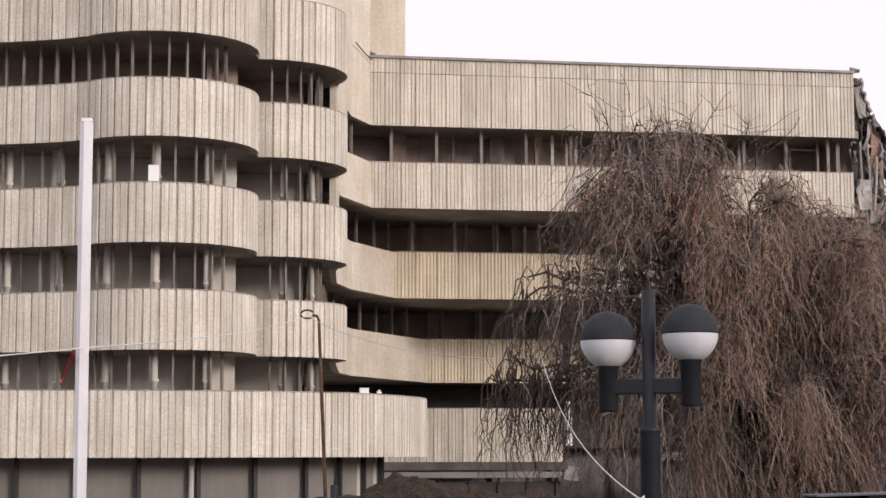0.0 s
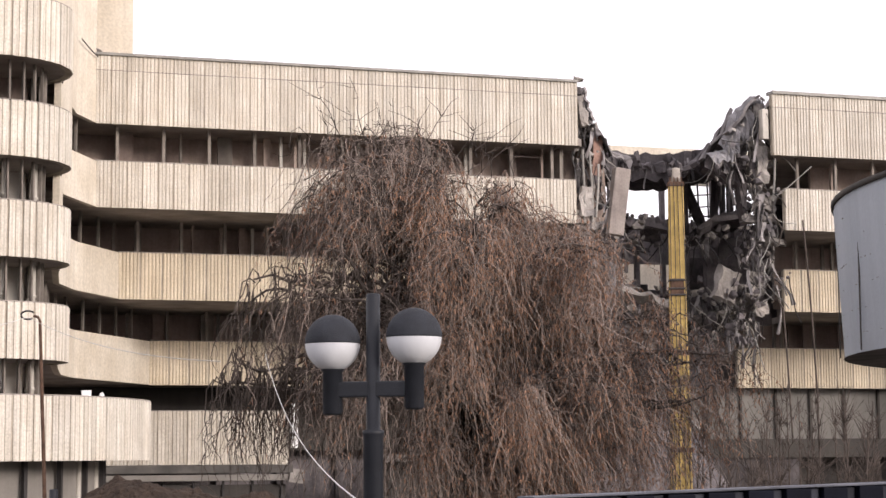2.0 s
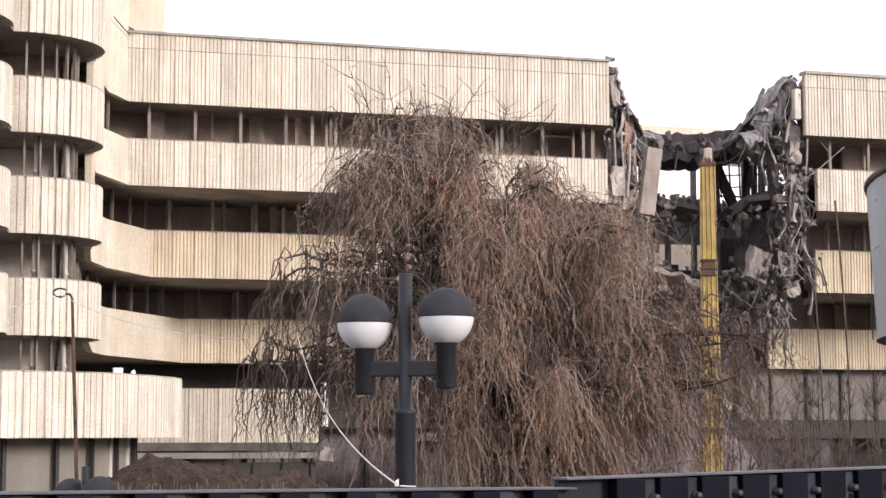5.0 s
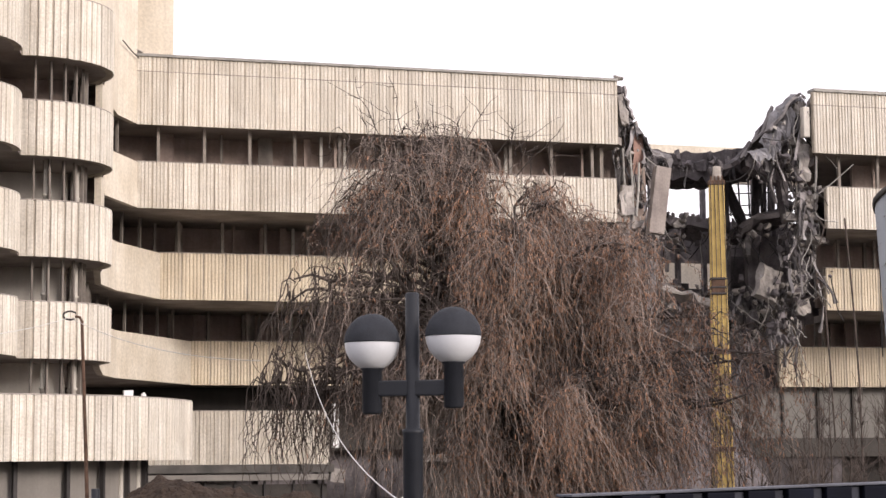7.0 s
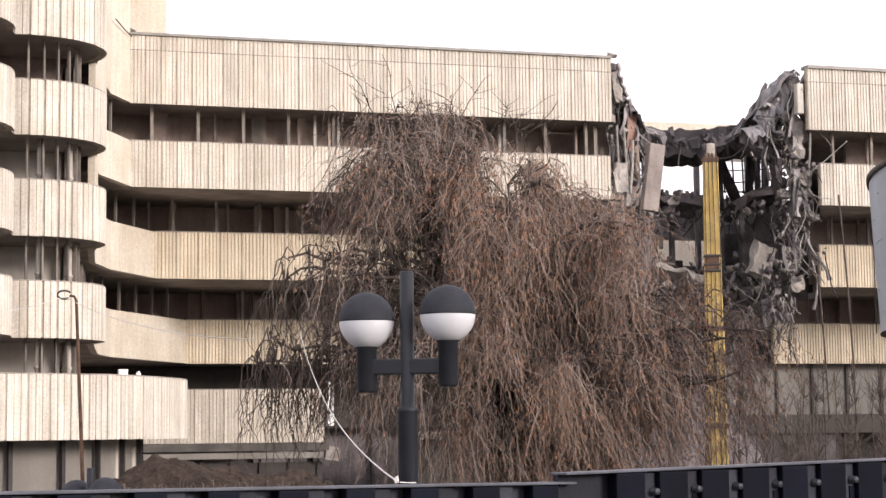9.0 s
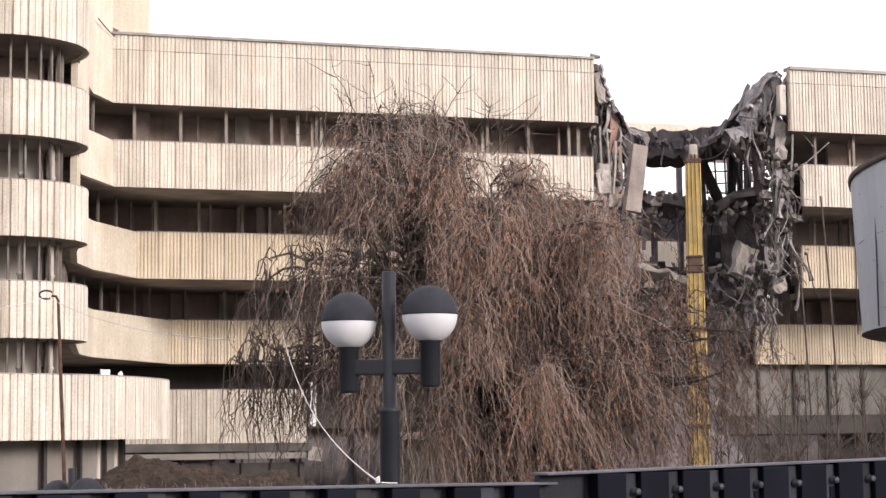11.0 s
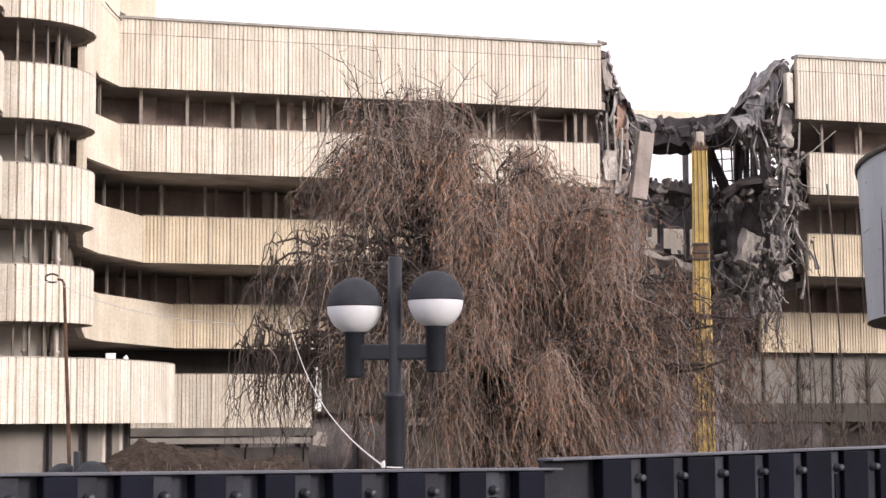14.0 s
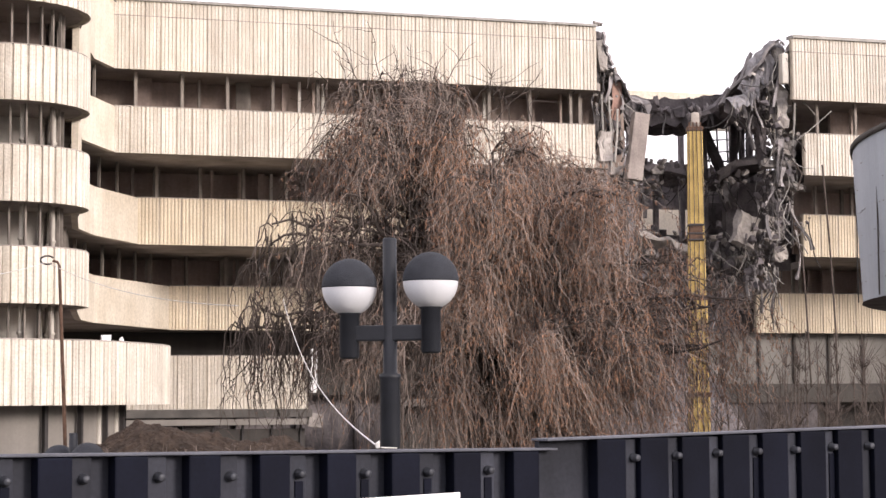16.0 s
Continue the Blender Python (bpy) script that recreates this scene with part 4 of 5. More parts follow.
def sagging_slab(x0, x1, y0, y1, z_left, z_mid, z_right, thick, seed, name="sagging_slab", mat=SOOT_SHADE):
    """A charred roof slab that hangs between the two cut faces, ragged at its lower rim."""
    rng = random.Random(seed)
    bm = bmesh.new()
    nx, ny = 26, 6
    top, low = [], []
    for j in range(ny + 1):
        ra, rb = [], []
        for i in range(nx + 1):
            s = i / nx
            z = z_left * (1 - s) ** 2 + 2 * z_mid * s * (1 - s) + z_right * s * s + 0.16 * noise.noise((i * 0.6, j * 0.7, seed))
            x = x0 + (x1 - x0) * s + (y1 - y0) * j / ny * 0.42
            y = y0 + (y1 - y0) * j / ny + 0.35 * noise.noise((i * 0.9, 3.1, seed + j))
            ra.append(bm.verts.new((x, y, z)))
            rb.append(bm.verts.new((x, y + 0.1, z - thick * (0.72 + 0.42 * noise.noise((i * 0.55, 1.7, seed)) + 0.12 * rng.random() if j == 0 else 0.5))))
        top.append(ra)
        low.append(rb)
    for j in range(ny):
        for i in range(nx):
            bm.faces.new((top[j][i], top[j][i + 1], top[j + 1][i + 1], top[j + 1][i]))
            bm.faces.new((low[j][i], low[j + 1][i], low[j + 1][i + 1], low[j][i + 1]))
    for i in range(nx):
        bm.faces.new((top[0][i], low[0][i], low[0][i + 1], top[0][i + 1]))
        bm.faces.new((top[ny][i], top[ny][i + 1], low[ny][i + 1], low[ny][i]))
    for j in range(ny):
        bm.faces.new((top[j][0], top[j + 1][0], low[j + 1][0], low[j][0]))
        bm.faces.new((top[j][nx], low[j][nx], low[j + 1][nx], top[j + 1][nx]))
    return part(name, bm, mat, building, "charred sagging roof slab")


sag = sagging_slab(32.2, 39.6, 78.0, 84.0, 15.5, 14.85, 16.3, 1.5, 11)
rng = random.Random(21)
for i in range(84):
    ob = new("hanging_tatter", rng.choice(SHEETS) if i % 3 else rng.choice(DARKS))
    ob.parent = sag
    s = rng.random()
    ob.location = (32.3 + 7.6 * s, 77.9 + rng.uniform(-0.2, 0.3), 15.3 - 0.9 * math.sin(math.pi * s) * 0.4 + rng.uniform(-0.45, 0.1) + 0.6 * s * s)
    ob.rotation_euler = (rng.uniform(-0.2, 0.2), rng.uniform(-0.25, 0.25), rng.uniform(0, 6.28))
    k = rng.uniform(0.3, 0.75)
    ob.scale = (k, k, k)

# interior left standing behind the bite, coloured dark for its deep shade
for x, y, z, s, mat in ((34.0, 86.5, 9.2, (9.0, 0.3, 1.8), SOOT_SHADE), (42.6, 86.3, 10.7, (4.8, 0.3, 1.6), SOOT_SHADE), (37.2, 86.4, 5.5, (16.0, 0.3, 5.4), SOOT_SHADE),
                        (37.5, 84.0, 2.0, (16.0, 0.3, 8.0), SOOT_SHADE), (40.6, 82.0, 13.0, (0.22, 0.3, 5.2), SOOT_SHADE), (41.8, 83.5, 13.0, (0.2, 0.3, 5.2), SOOT_SHADE),
                        (36.0, 82.0, 10.2, (0.22, 0.3, 2.6), SOOT_SHADE), (38.7, 82.5, 10.4, (0.35, 0.4, 2.4), SOOT_SHADE), (40.8, 81.0, 9.8, (3.4, 0.4, 4.2), SOOT_SHADE)):
    part("charred_wall", box(bmesh.new(), (x, y, z), s, bevel=0.03), mat, building, "dark inner wall, shade put into its colour")
# backdrop added outdoors so the rear opening shows a bright pale strip
tagged(part("far_building", box(bmesh.new(), (44.0, 102.0, 5.6), (14.0, 4.0, 14.8), bevel=0.05), SMOOTH), "pale backdrop block added beyond the gutted wing", "building")
grid = part("window_grid", box(bmesh.new(), (43.2, 86.9, 13.75), (4.6, 0.08, 0.08)), STEEL, building, "dark steel window grid")
for i in range(8):
    bar = part("grid_bar", box(bmesh.new(), (0, 0, 0), (0.07, 0.07, 2.2)), STEEL, grid)
    bar.location, bar.rotation_euler = (41.1 + 0.55 * i, 86.9, 14.75), (0, radians(-4 + 1.3 * i), 0)
for z, tilt in ((14.35, -5), (14.95, -4)):
    bar = part("grid_bar", box(bmesh.new(), (0, 0, 0), (4.6, 0.06, 0.06)), STEEL, grid)
    bar.location, bar.rotation_euler = (43.2, 86.88, z), (0, radians(tilt), 0)
for x, y, z, l, w, ry in ((37.9, 81.0, 11.2, 8.0, 0.62, 0), (38.9, 81.6, 13.4, 3.2, 0.34, -24), (39.9, 81.4, 13.2, 3.6, 0.22, 3)):
    bm = bmesh.new()
    box(bm, (0, 0, 0), (w, 0.5, l))
    bmesh.ops.subdivide_edges(bm, edges=bm.edges[:], cuts=5, use_grid_fill=True)
    for v in bm.verts:
        v.co += 0.09 * noise.noise_vector(v.co * 1.7 + Vector((x, y, z)))
    part("charred_column", bm, SOOT_SHADE, building, "charred column left standing in the gap").matrix_basis = pose(x, y, z, 0, ry, 0)
rubble = empty("rubble_pile", (34.2, 79.5, LOW))
tagged(rubble, "dark pile of charred rubble in the gap of the building", "rubble")
rng = random.Random(31)


def pile(r):
    s = r.random()
    x = -3.6 + 7.2 * s
    return (x, r.uniform(-2.5, 3.0), r.random() * (6.8 - 0.25 * x * x) * (0.7 + 0.3 * math.sin(9 * s)))


bm = bmesh.new()
g = bmesh.ops.create_grid(bm, x_segments=28, y_segments=14, size=1)
for v in bm.verts:
    x, y = v.co.x, v.co.y
    v.co = (x * 4.6, y * 4.5, 6.2 * max(0, 1 - abs(x) ** 3) * max(0, 1 - abs(y) ** 2.2) + 0.7 * noise.noise((x * 5, y * 4, 2.2)))
part("rubble_mound", bm, SOOT_SHADE, rubble, "charred mound of rubble")
scatter(rubble, "charred_chunk", DARKS, 70, pile, (0.5, 1.6), rng)
scatter(rubble, "concrete_chunk", CHUNKS, 120, pile, (0.3, 1.0), rng)
scatter(rubble, "bent_rod", RODS, 40, lambda r: tuple(Vector(pile(r)) + Vector((0, -1, 1.2))), (0.8, 1.6), rng, 2.5, True)

for x, y, z, s, ry, rz in ((35.0, 80.5, 12.25, (3.4, 3.0, 0.3), 10, 6), (39.6, 80.0, 12.5, (3.2, 3.0, 0.3), -19, -8), (34.6, 80.0, 8.7, (3.6, 3.2, 0.3), 10, 4), (39.6, 80.3, 8.3, (3.4, 2.8, 0.3), -22, 5), (36.6, 81.5, 7.2, (4.0, 2.4, 0.3), 6, 0)):
    bm = bmesh.new()
    box(bm, (0, 0, 0), s)
    bmesh.ops.subdivide_edges(bm, edges=bm.edges[:], cuts=6, use_grid_fill=True)
    for v in bm.verts:
        v.co += 0.45 * noise.noise_vector(v.co * 0.9 + Vector((x, y, z))) + 0.14 * noise.noise_vector(v.co * 3.5 + Vector((x, y, z)))
    part("fallen_slab", bm, SOOT_SHADE if z > 10 else RUBBLE, building, "fallen broken floor slab").matrix_basis = pose(x, y, z, random.uniform(-12, 4), ry, rz)
gap = empty("hanging_debris", (0, 0, 0))
tagged(gap, "charred rods, sheets and lumps hanging in the gap", "debris", group="debris at the cut wing")
rng = random.Random(51)


def in_gap(r):
    z = r.choice((12.3, 11.7, 9.0, 8.2, 7.0)) + r.gauss(0, 0.38)
    z = min(z, 12.5)
    y = r.uniform(78.6, 80.6)
    return (y * r.uniform(0.425, 0.500), y, z)


scatter(gap, "charred_chunk", DARKS, 90, in_gap, (0.12, 0.6), rng)
scatter(gap, "concrete_chunk", CHUNKS, 110, in_gap, (0.1, 0.5), rng)
scatter(gap, "bent_rod", RODS, 80, in_gap, (0.6, 1.3), rng, 2.2, True)
scatter(gap, "torn_sheet", SHEETS, 40, in_gap, (0.6, 1.2), rng, 1.0, True)

# loose strips and rods on the right-hand block
strips = empty("hanging_strips", (0, 0, 0))
tagged(strips, "grey bent strips hanging down the cut block", "debris", group="debris at the cut wing")
for pts, r in (([(39.82, 72.6, 11.75), (39.92, 72.45, 9.6), (40.05, 72.4, 7.2), (40.2, 72.4, 4.2), (40.22, 72.4, 1.2)], 0.042),
               ([(38.25, 72.7, 8.1), (38.5, 72.65, 8.3), (38.7, 72.5, 7.8), (38.82, 72.45, 5.5), (38.95, 72.4, 2.0)], 0.04),
               ([(38.75, 73.0, 11.8), (38.98, 72.9, 11.35), (38.72, 72.85, 10.6)], 0.035)):
    part("strip", tube(bmesh.new(), pts, r, 6), BARK, strips)

# ---------------------------------------------------------------- things on the terrace and below it
crate = empty("white_crate", (7.35, 60.75, 3.555))
tagged(crate, "small white box on the terrace parapet", "box")
part("body", box(bmesh.new(), (0, 0, 0.08), (0.30, 0.25, 0.15), bevel=0.01), WHITE, crate)
part("lid", box(bmesh.new(), (0, 0, 0.175), (0.32, 0.27, 0.03), bevel=0.008), WHITE, crate)
bag = empty("white_bag", (7.95, 61.5, 3.555))
tagged(bag, "small crumpled white bag on the terrace parapet", "bag")
part("body", chunk_mesh(120, 0.9), WHITE, bag).matrix_basis = pose(0, 0, 0.09) @ Matrix.Diagonal((0.2, 0.2, 0.16, 1))

pier = part("pale_pier", box(bmesh.new(), (19.40, 83.0, 2.95), (0.30, 0.35, 2.0), bevel=0.02), WHITE, building, "white-painted pier at the end of the low wing")
kiosk = empty("entrance_canopy", (14.9, 80.6, LOW))
tagged(kiosk, "broken concrete entrance canopy over a dusty glazed front", "canopy")
part("roof_slab", box(bmesh.new(), (-0.85, 0, 2.86), (8.5, 4.4, 0.34), bevel=0.03), CANOPY, kiosk)
part("ledge", box(bmesh.new(), (-0.7, -1.95, 2.50), (7.9, 0.3, 0.26), bevel=0.02), BOARDED, kiosk, "dusty pale green-grey glass strip")
part("front_wall", box(bmesh.new(), (-0.8, -1.5, 1.1), (8.0, 0.15, 2.2)), BEAM, kiosk, "dusty green-grey glazed front")
for i in range(7):
    part("mullion", box(bmesh.new(), (-4.6 + 1.27 * i, -1.62, 1.2), (0.09, 0.12, 2.4)), STEEL, kiosk)
part("broken_corner", chunk_mesh(130, 0.9), RUBBLE, kiosk).matrix_basis = pose(3.5, -2.0, 2.55) @ Matrix.Diagonal((0.8, 0.9, 0.7, 1))

ledge = empty("broken_ledge", (25.2, 82.3, LOW))
tagged(ledge, "broken pale concrete ledge on a dark wall behind the tree", "ledge")
bm = bmesh.new()
box(bm, (0, 0, 3.25), (5.0, 1.2, 0.34))
bmesh.ops.subdivide_edges(bm, edges=bm.edges[:], cuts=8, use_grid_fill=True)
for v in bm.verts:
    v.co += 0.12 * noise.noise_vector(v.co * 2.1) + 0.05 * noise.noise_vector(v.co * 7)
part("slab", bm, RUBBLE, ledge, "pale broken slab edge")
part("base_wall", box(bmesh.new(), (0, 0.2, 1.55), (4.6, 0.5, 3.1), bevel=0.03), BEAM, ledge, "dark wall under the slab")
heap = empty("soil_heap", (8.55, 49.2, LOW))
tagged(heap, "heap of dug brown soil with dry weeds", "soil heap")
bm = bmesh.new()
bmesh.ops.create_grid(bm, x_segments=120, y_segments=60, size=1)
for v in bm.verts:
    x, y = v.co.x, v.co.y
    ridge = max(0, 1 - abs(y) ** 2) * min(1.0, max(0.0, (x + 1) * 1.55)) ** 0.7 * (1.0 - 0.16 * max(0.0, x + 0.35) if x < 0.1 else 0.90 * max(0.0, 1 - ((x - 0.1) / 0.9) ** 2.8))
    v.co = (x * 5.2, y * 3.0, -0.1 + 2.82 * ridge + 0.32 * ridge * noise.noise((x * 5, y * 4, 0.4)) + 0.13 * noise.noise((x * 23, y * 14, 4.0)) + 0.06 * noise.noise((x * 60, y * 35, 1.0)))
part("soil", bm, SOIL, heap)
bm = bmesh.new()
rng = random.Random(9)
for _ in range(2200):
    x, y = rng.uniform(-3.2, 5.0), rng.uniform(-2.6, -0.2)
    z = 0.6 + 1.5 * rng.random() * (1 if x < 1.5 else 0.75)
    p = Vector((x, y, z))
    d = Vector((rng.uniform(-0.5, 0.5), rng.uniform(-0.4, 0.2), 1)).normalized() * rng.uniform(0.08, 0.32)
    tube(bm, [p - Vector((0, 0, 0.3)), p + d * 0.6, p + d + Vector((rng.uniform(-0.1, 0.1), 0, -0.05))], [0.012, 0.009, 0.004], 3)
tagged(part("weed_cover", bm, TWIG, heap, "dry brown weeds"), kind="stuff")
for i in range(26):
    ob = new("clod", rng.choice(CHUNKS))
    ob.parent, ob.location, ob.scale = heap, (rng.uniform(-4.6, 4.0), rng.uniform(-2.4, -1.0), rng.uniform(0.5, 1.5)), [rng.uniform(0.15, 0.4)] * 3


# ---------------------------------------------------------------- ropes and cables
def hanging(name, a, b, sag, r, label, mat=ROPE, n=20):
    a, b = Vector(a), Vector(b)
    pts = [a + (b - a) * (i / n) - Vector((0, 0, 4 * sag * (i / n) * (1 - i / n))) for i in range(n + 1)]
    ob = part(name, tube(bmesh.new(), pts, r, 6), mat)
    return tagged(ob, label, "rope" if name == "rope" else "cable")


hanging("rope", (2.07, 7.66, 1.42), (5.08, 23.42, 2.92), 0.26, 0.0037, "white rope tied from the fence to the weeping tree")
hanging("cable", (-9.0, 10.5, 1.4), (-0.42, 13.72, 2.38), 0.02, 0.005, "thin pale cable reaching the white pole")
hanging("cable", (-0.42, 13.72, 2.38), (4.0, 44.6, 4.9), 0.10, 0.007, "thin pale cable from the pole to the rusty mast")
hanging("cable", (4.0, 44.6, 4.9), (5.0, 26.0, 2.95), 0.22, 0.007, "thin pale cable from the mast into the tree")
knot = tagged(part("knot", chunk_mesh(140, 0.9), ROPE), "white rope knot on the fence rail", "knot")
knot.matrix_basis = pose(2.07, 7.66, 1.425) @ Matrix.Diagonal((0.024, 0.02, 0.04, 1))
end = tagged(part("rope_end", tube(bmesh.new(), [(2.08, 7.64, 1.415), (2.12, 7.66, 1.412), (2.16, 7.68, 1.411)], 0.003, 6), ROPE), "loose white rope end lying on the fence rail", "rope")
tape = tagged(part("warning_tape", sheet_mesh(150, 0.022, 0.26), RED), "red and white warning tape hanging from the white pole", "tape")
tape.matrix_basis = pose(-0.47, 13.7, 2.36, 0, 25, 0)
bm = bmesh.new()
box(bm, (0, 0, -0.3), (0.92, 0.012, 0.6), bevel=0.004)
sign = tagged(part("notice_board", bm, WHITE), "blank white board fixed to the fence", "board")
BOARD_AT = seen_from(-0.33, 7.34)
sign.matrix_basis = pose(BOARD_AT[0], BOARD_AT[1], 1.232, 0, -1.2, math.degrees(TURN) + 32.7)


# ---------------------------------------------------------------- weeping tree
def strands(name, lines, sides, mat, parent, label, kind="stuff"):
    """Many thin tapered strands in one mesh; lines: arrays of points with a radius for each."""
    vs, fs, base = [], [], 0
    for pts, rad in lines:
        n = len(pts)
        d = np.gradient(pts, axis=0)
        d /= np.linalg.norm(d, axis=1)[:, None] + 1e-9
        a = np.cross(d, np.array((0.31, 0.9, 0.17)))
        a /= np.linalg.norm(a, axis=1)[:, None] + 1e-9
        b = np.cross(d, a)
        for k in range(sides):
            t = 2 * math.pi * k / sides
            vs.append(pts + (a * math.cos(t) + b * math.sin(t)) * rad[:, None])
        for k in range(sides):
            k2 = (k + 1) % sides
            for i in range(n - 1):
                fs.append((base + k * n + i, base + k2 * n + i, base + k2 * n + i + 1, base + k * n + i + 1))
        base += n * sides
    me = bpy.data.meshes.new(name)
    me.from_pydata(np.concatenate(vs).tolist(), [], fs)
    me.materials.append(mat)
    ob = new(name, me)
    ob.parent = parent
    if label:
        ob["label"] = label
    if kind:
        ob["kind"] = kind
    return ob


RIGHT = np.array((math.cos(TURN), math.sin(TURN), 0.0))
AWAY = np.array((-math.sin(TURN), math.cos(TURN), 0.0))


def weeping_tree(at, n_limbs, n_strands, n_buds):
    tree = empty("weeping_tree", (at[0], at[1], LOW))
    tagged(tree, "leafless weeping tree with long hanging brown twigs", "tree")
    rs = np.random.RandomState(5)
    up = np.array((0, 0, 1.0))

    def left(z):
        return float(np.interp(z, (2.4, 3.4, 4.6, 5.2, 5.9, 6.5, 7.4, 7.9, 8.5), (-4.0, -4.1, -4.0, -3.3, -3.3, -2.8, -2.4, -2.35, -1.9)))

    def right(z):
        return float(np.interp(z, (2.4, 3.4, 4.0, 5.2, 5.6, 6.2, 6.9, 7.4, 8.0, 8.5), (3.2, 3.5, 4.3, 4.3, 3.4, 2.75, 2.3, 1.5, 0.6, -0.3)))

    def trunk_at(z):
        return RIGHT * float(np.interp(z, (0, 3.0, 4.8, 6.4, 7.3, 8.2), (0.1, 0.1, 0.30, 0.05, -0.3, -0.9))) + AWAY * 0.1 * math.sin(1.3 * z) + up * z

    bm = bmesh.new()
    zs = np.linspace(0, 7.4, 15)
    tube(bm, [trunk_at(z) for z in zs], [0.30 - 0.033 * z + (0.10 if z == 0 else 0) for z in zs], 10)
    part("trunk", bm, BARK, tree)

    def crooked(p, q, rise, n, jitter):
        """A bowed, kinked line from p to q."""
        s = np.linspace(0, 1, n)[:, None]
        pts = p * (1 - s) + q * s + up * rise * np.sin(np.pi * s**0.8)
        walk_off = np.cumsum(rs.normal(0, jitter, (n, 3)), axis=0)
        return pts + walk_off - walk_off[-1] * s - walk_off[0] * (1 - s)

    limbs = []
    # low arms that reach out sideways, then a dome of limbs
    arms = [(-3.1, -0.6, 5.0, 4.3), (-2.6, 0.5, 5.15, 4.4), (-3.5, 0.2, 4.75, 4.1), (-2.9, -1.2, 6.2, 5.0), (-3.1, 0.6, 6.05, 5.1), (-2.3, -0.8, 6.15, 4.8),
            (4.0, 0.3, 5.2, 4.3), (3.9, -0.8, 5.1, 4.2), (3.4, 0.8, 5.5, 4.4), (3.0, -1.3, 5.6, 4.6), (2.2, -1.6, 6.5, 5.2), (3.6, -1.0, 4.5, 3.6), (3.1, 0.4, 4.2, 3.2), (2.3, -1.8, 4.4, 3.4), (1.2, -2.0, 4.6, 3.6), (-1.3, -0.8, 4.7, 3.6), (-0.8, 0.9, 4.4, 3.4), (-1.8, 0.6, 4.5, 3.5), (-0.4, -1.4, 4.3, 3.2)]
    for i in range(n_limbs):
        if i < len(arms):
            u, v, z_ap, z_s = arms[i]
        else:
            k = i - len(arms) + 1
            z_ap = 8.45 - 4.7 * ((k * 0.618034) % 1.0) ** 1.1
            f = 0.06 + 0.88 * ((k * 0.754878) % 1.0)
            if z_ap < 5.6 and left(z_ap) + (right(z_ap) - left(z_ap)) * f < -0.9:
                z_ap += 2.0
            half = (right(z_ap) - left(z_ap)) / 2
            u = left(z_ap) + 2 * half * f
            v = rs.uniform(-1, 1) * math.sqrt(max(0.0, 1 - (2 * f - 1) ** 2)) * min(2.6, half)
            z_s = max(1.9, z_ap * rs.uniform(0.5, 0.78))
        tip = RIGHT * u + AWAY * v + up * (z_ap - 0.25)
        p0 = trunk_at(z_s)
        n = 13
        pts = crooked(p0, tip, rs.uniform(0.35, 0.6), n, 0.085)
        out = tip - p0
        out[2] = 0
        out /= np.linalg.norm(out) + 1e-6
        rad = np.linspace(0.075 if i < len(arms) else 0.05, 0.016, n)
        limbs.append((pts, rad, out, i < 6))
        bm = bmesh.new()
        tube(bm, pts, rad, 6)
        part("limb", bm, BARK, tree)
    # side branches, kinked and drooping at their ends
    subs, roots = [], []
    for pts, rad, out, low in limbs:
        for _ in range(11):
            j = rs.randint(4, len(pts))
            d = out * rs.uniform(0.0, 0.9) + np.cross(out, up) * rs.uniform(-1, 1) + up * rs.uniform(-0.1, 0.6)
            d /= np.linalg.norm(d)
            l = rs.uniform(0.3, 1.2)
            s = np.linspace(0, 1, 8)[:, None]
            q = pts[j] + d * l * s**0.8 - up * (l * 1.1 * s**2.4) + np.cumsum(rs.normal(0, 0.05, (8, 3)), axis=0)
            if not left(q[-1][2]) - 0.1 < q[-1] @ RIGHT < right(q[-1][2]) + 0.2:
                continue
            if 5.5 < q[5][2] < 6.6 and q[5] @ RIGHT < -0.7 and rs.rand() < 0.6:
                continue
            subs.append((q, np.linspace(min(0.02, rad[j] * 0.6), 0.006, 8)))
            wt = rs.gamma(0.9) + 0.1
            roots += [(q[k], out, wt) for k in range(2, 8)]
        roots += [(pts[k], out, 0.3) for k in range(5, len(pts))]
    # crooked branchlets that hang from the low arms
    for pts, rad, out, low in limbs[:6]:
        for _ in range(34 if limbs[2][0] is pts or limbs[0][0] is pts or limbs[1][0] is pts else 14):
            j = rs.randint(5, len(pts))
            l = rs.uniform(0.45, 1.5)
            s = np.linspace(0, 1, 10)[:, None]
            d = out * rs.uniform(-0.3, 0.7) + np.cross(out, up) * rs.uniform(-0.7, 0.7)
            q = pts[j] + d * np.sqrt(s) * 0.45 + up * (0.2 * np.sin(np.pi * np.minimum(1, s * 2.5)) - l * s**1.4) + np.cumsum(rs.normal(0, 0.045, (10, 3)), axis=0)
            subs.append((q, np.linspace(0.013, 0.005, 10)))
            for k in (3, 5, 6, 7, 8, 9):
                e = q[k] + np.array((rs.normal(0, 0.12), rs.normal(0, 0.1), -rs.uniform(0.1, 0.45)))
                subs.append((crooked(q[k], e, 0.03, 5, 0.02), np.linspace(0.006, 0.003, 5)))
    strands("branch_tangle", subs, 5, BARK, tree, "crooked side branches")
    # hanging twigs: kinked, in clumps, fanning out at the skirt
    lines, buds = [], []
    share = np.cumsum([r[2] for r in roots])

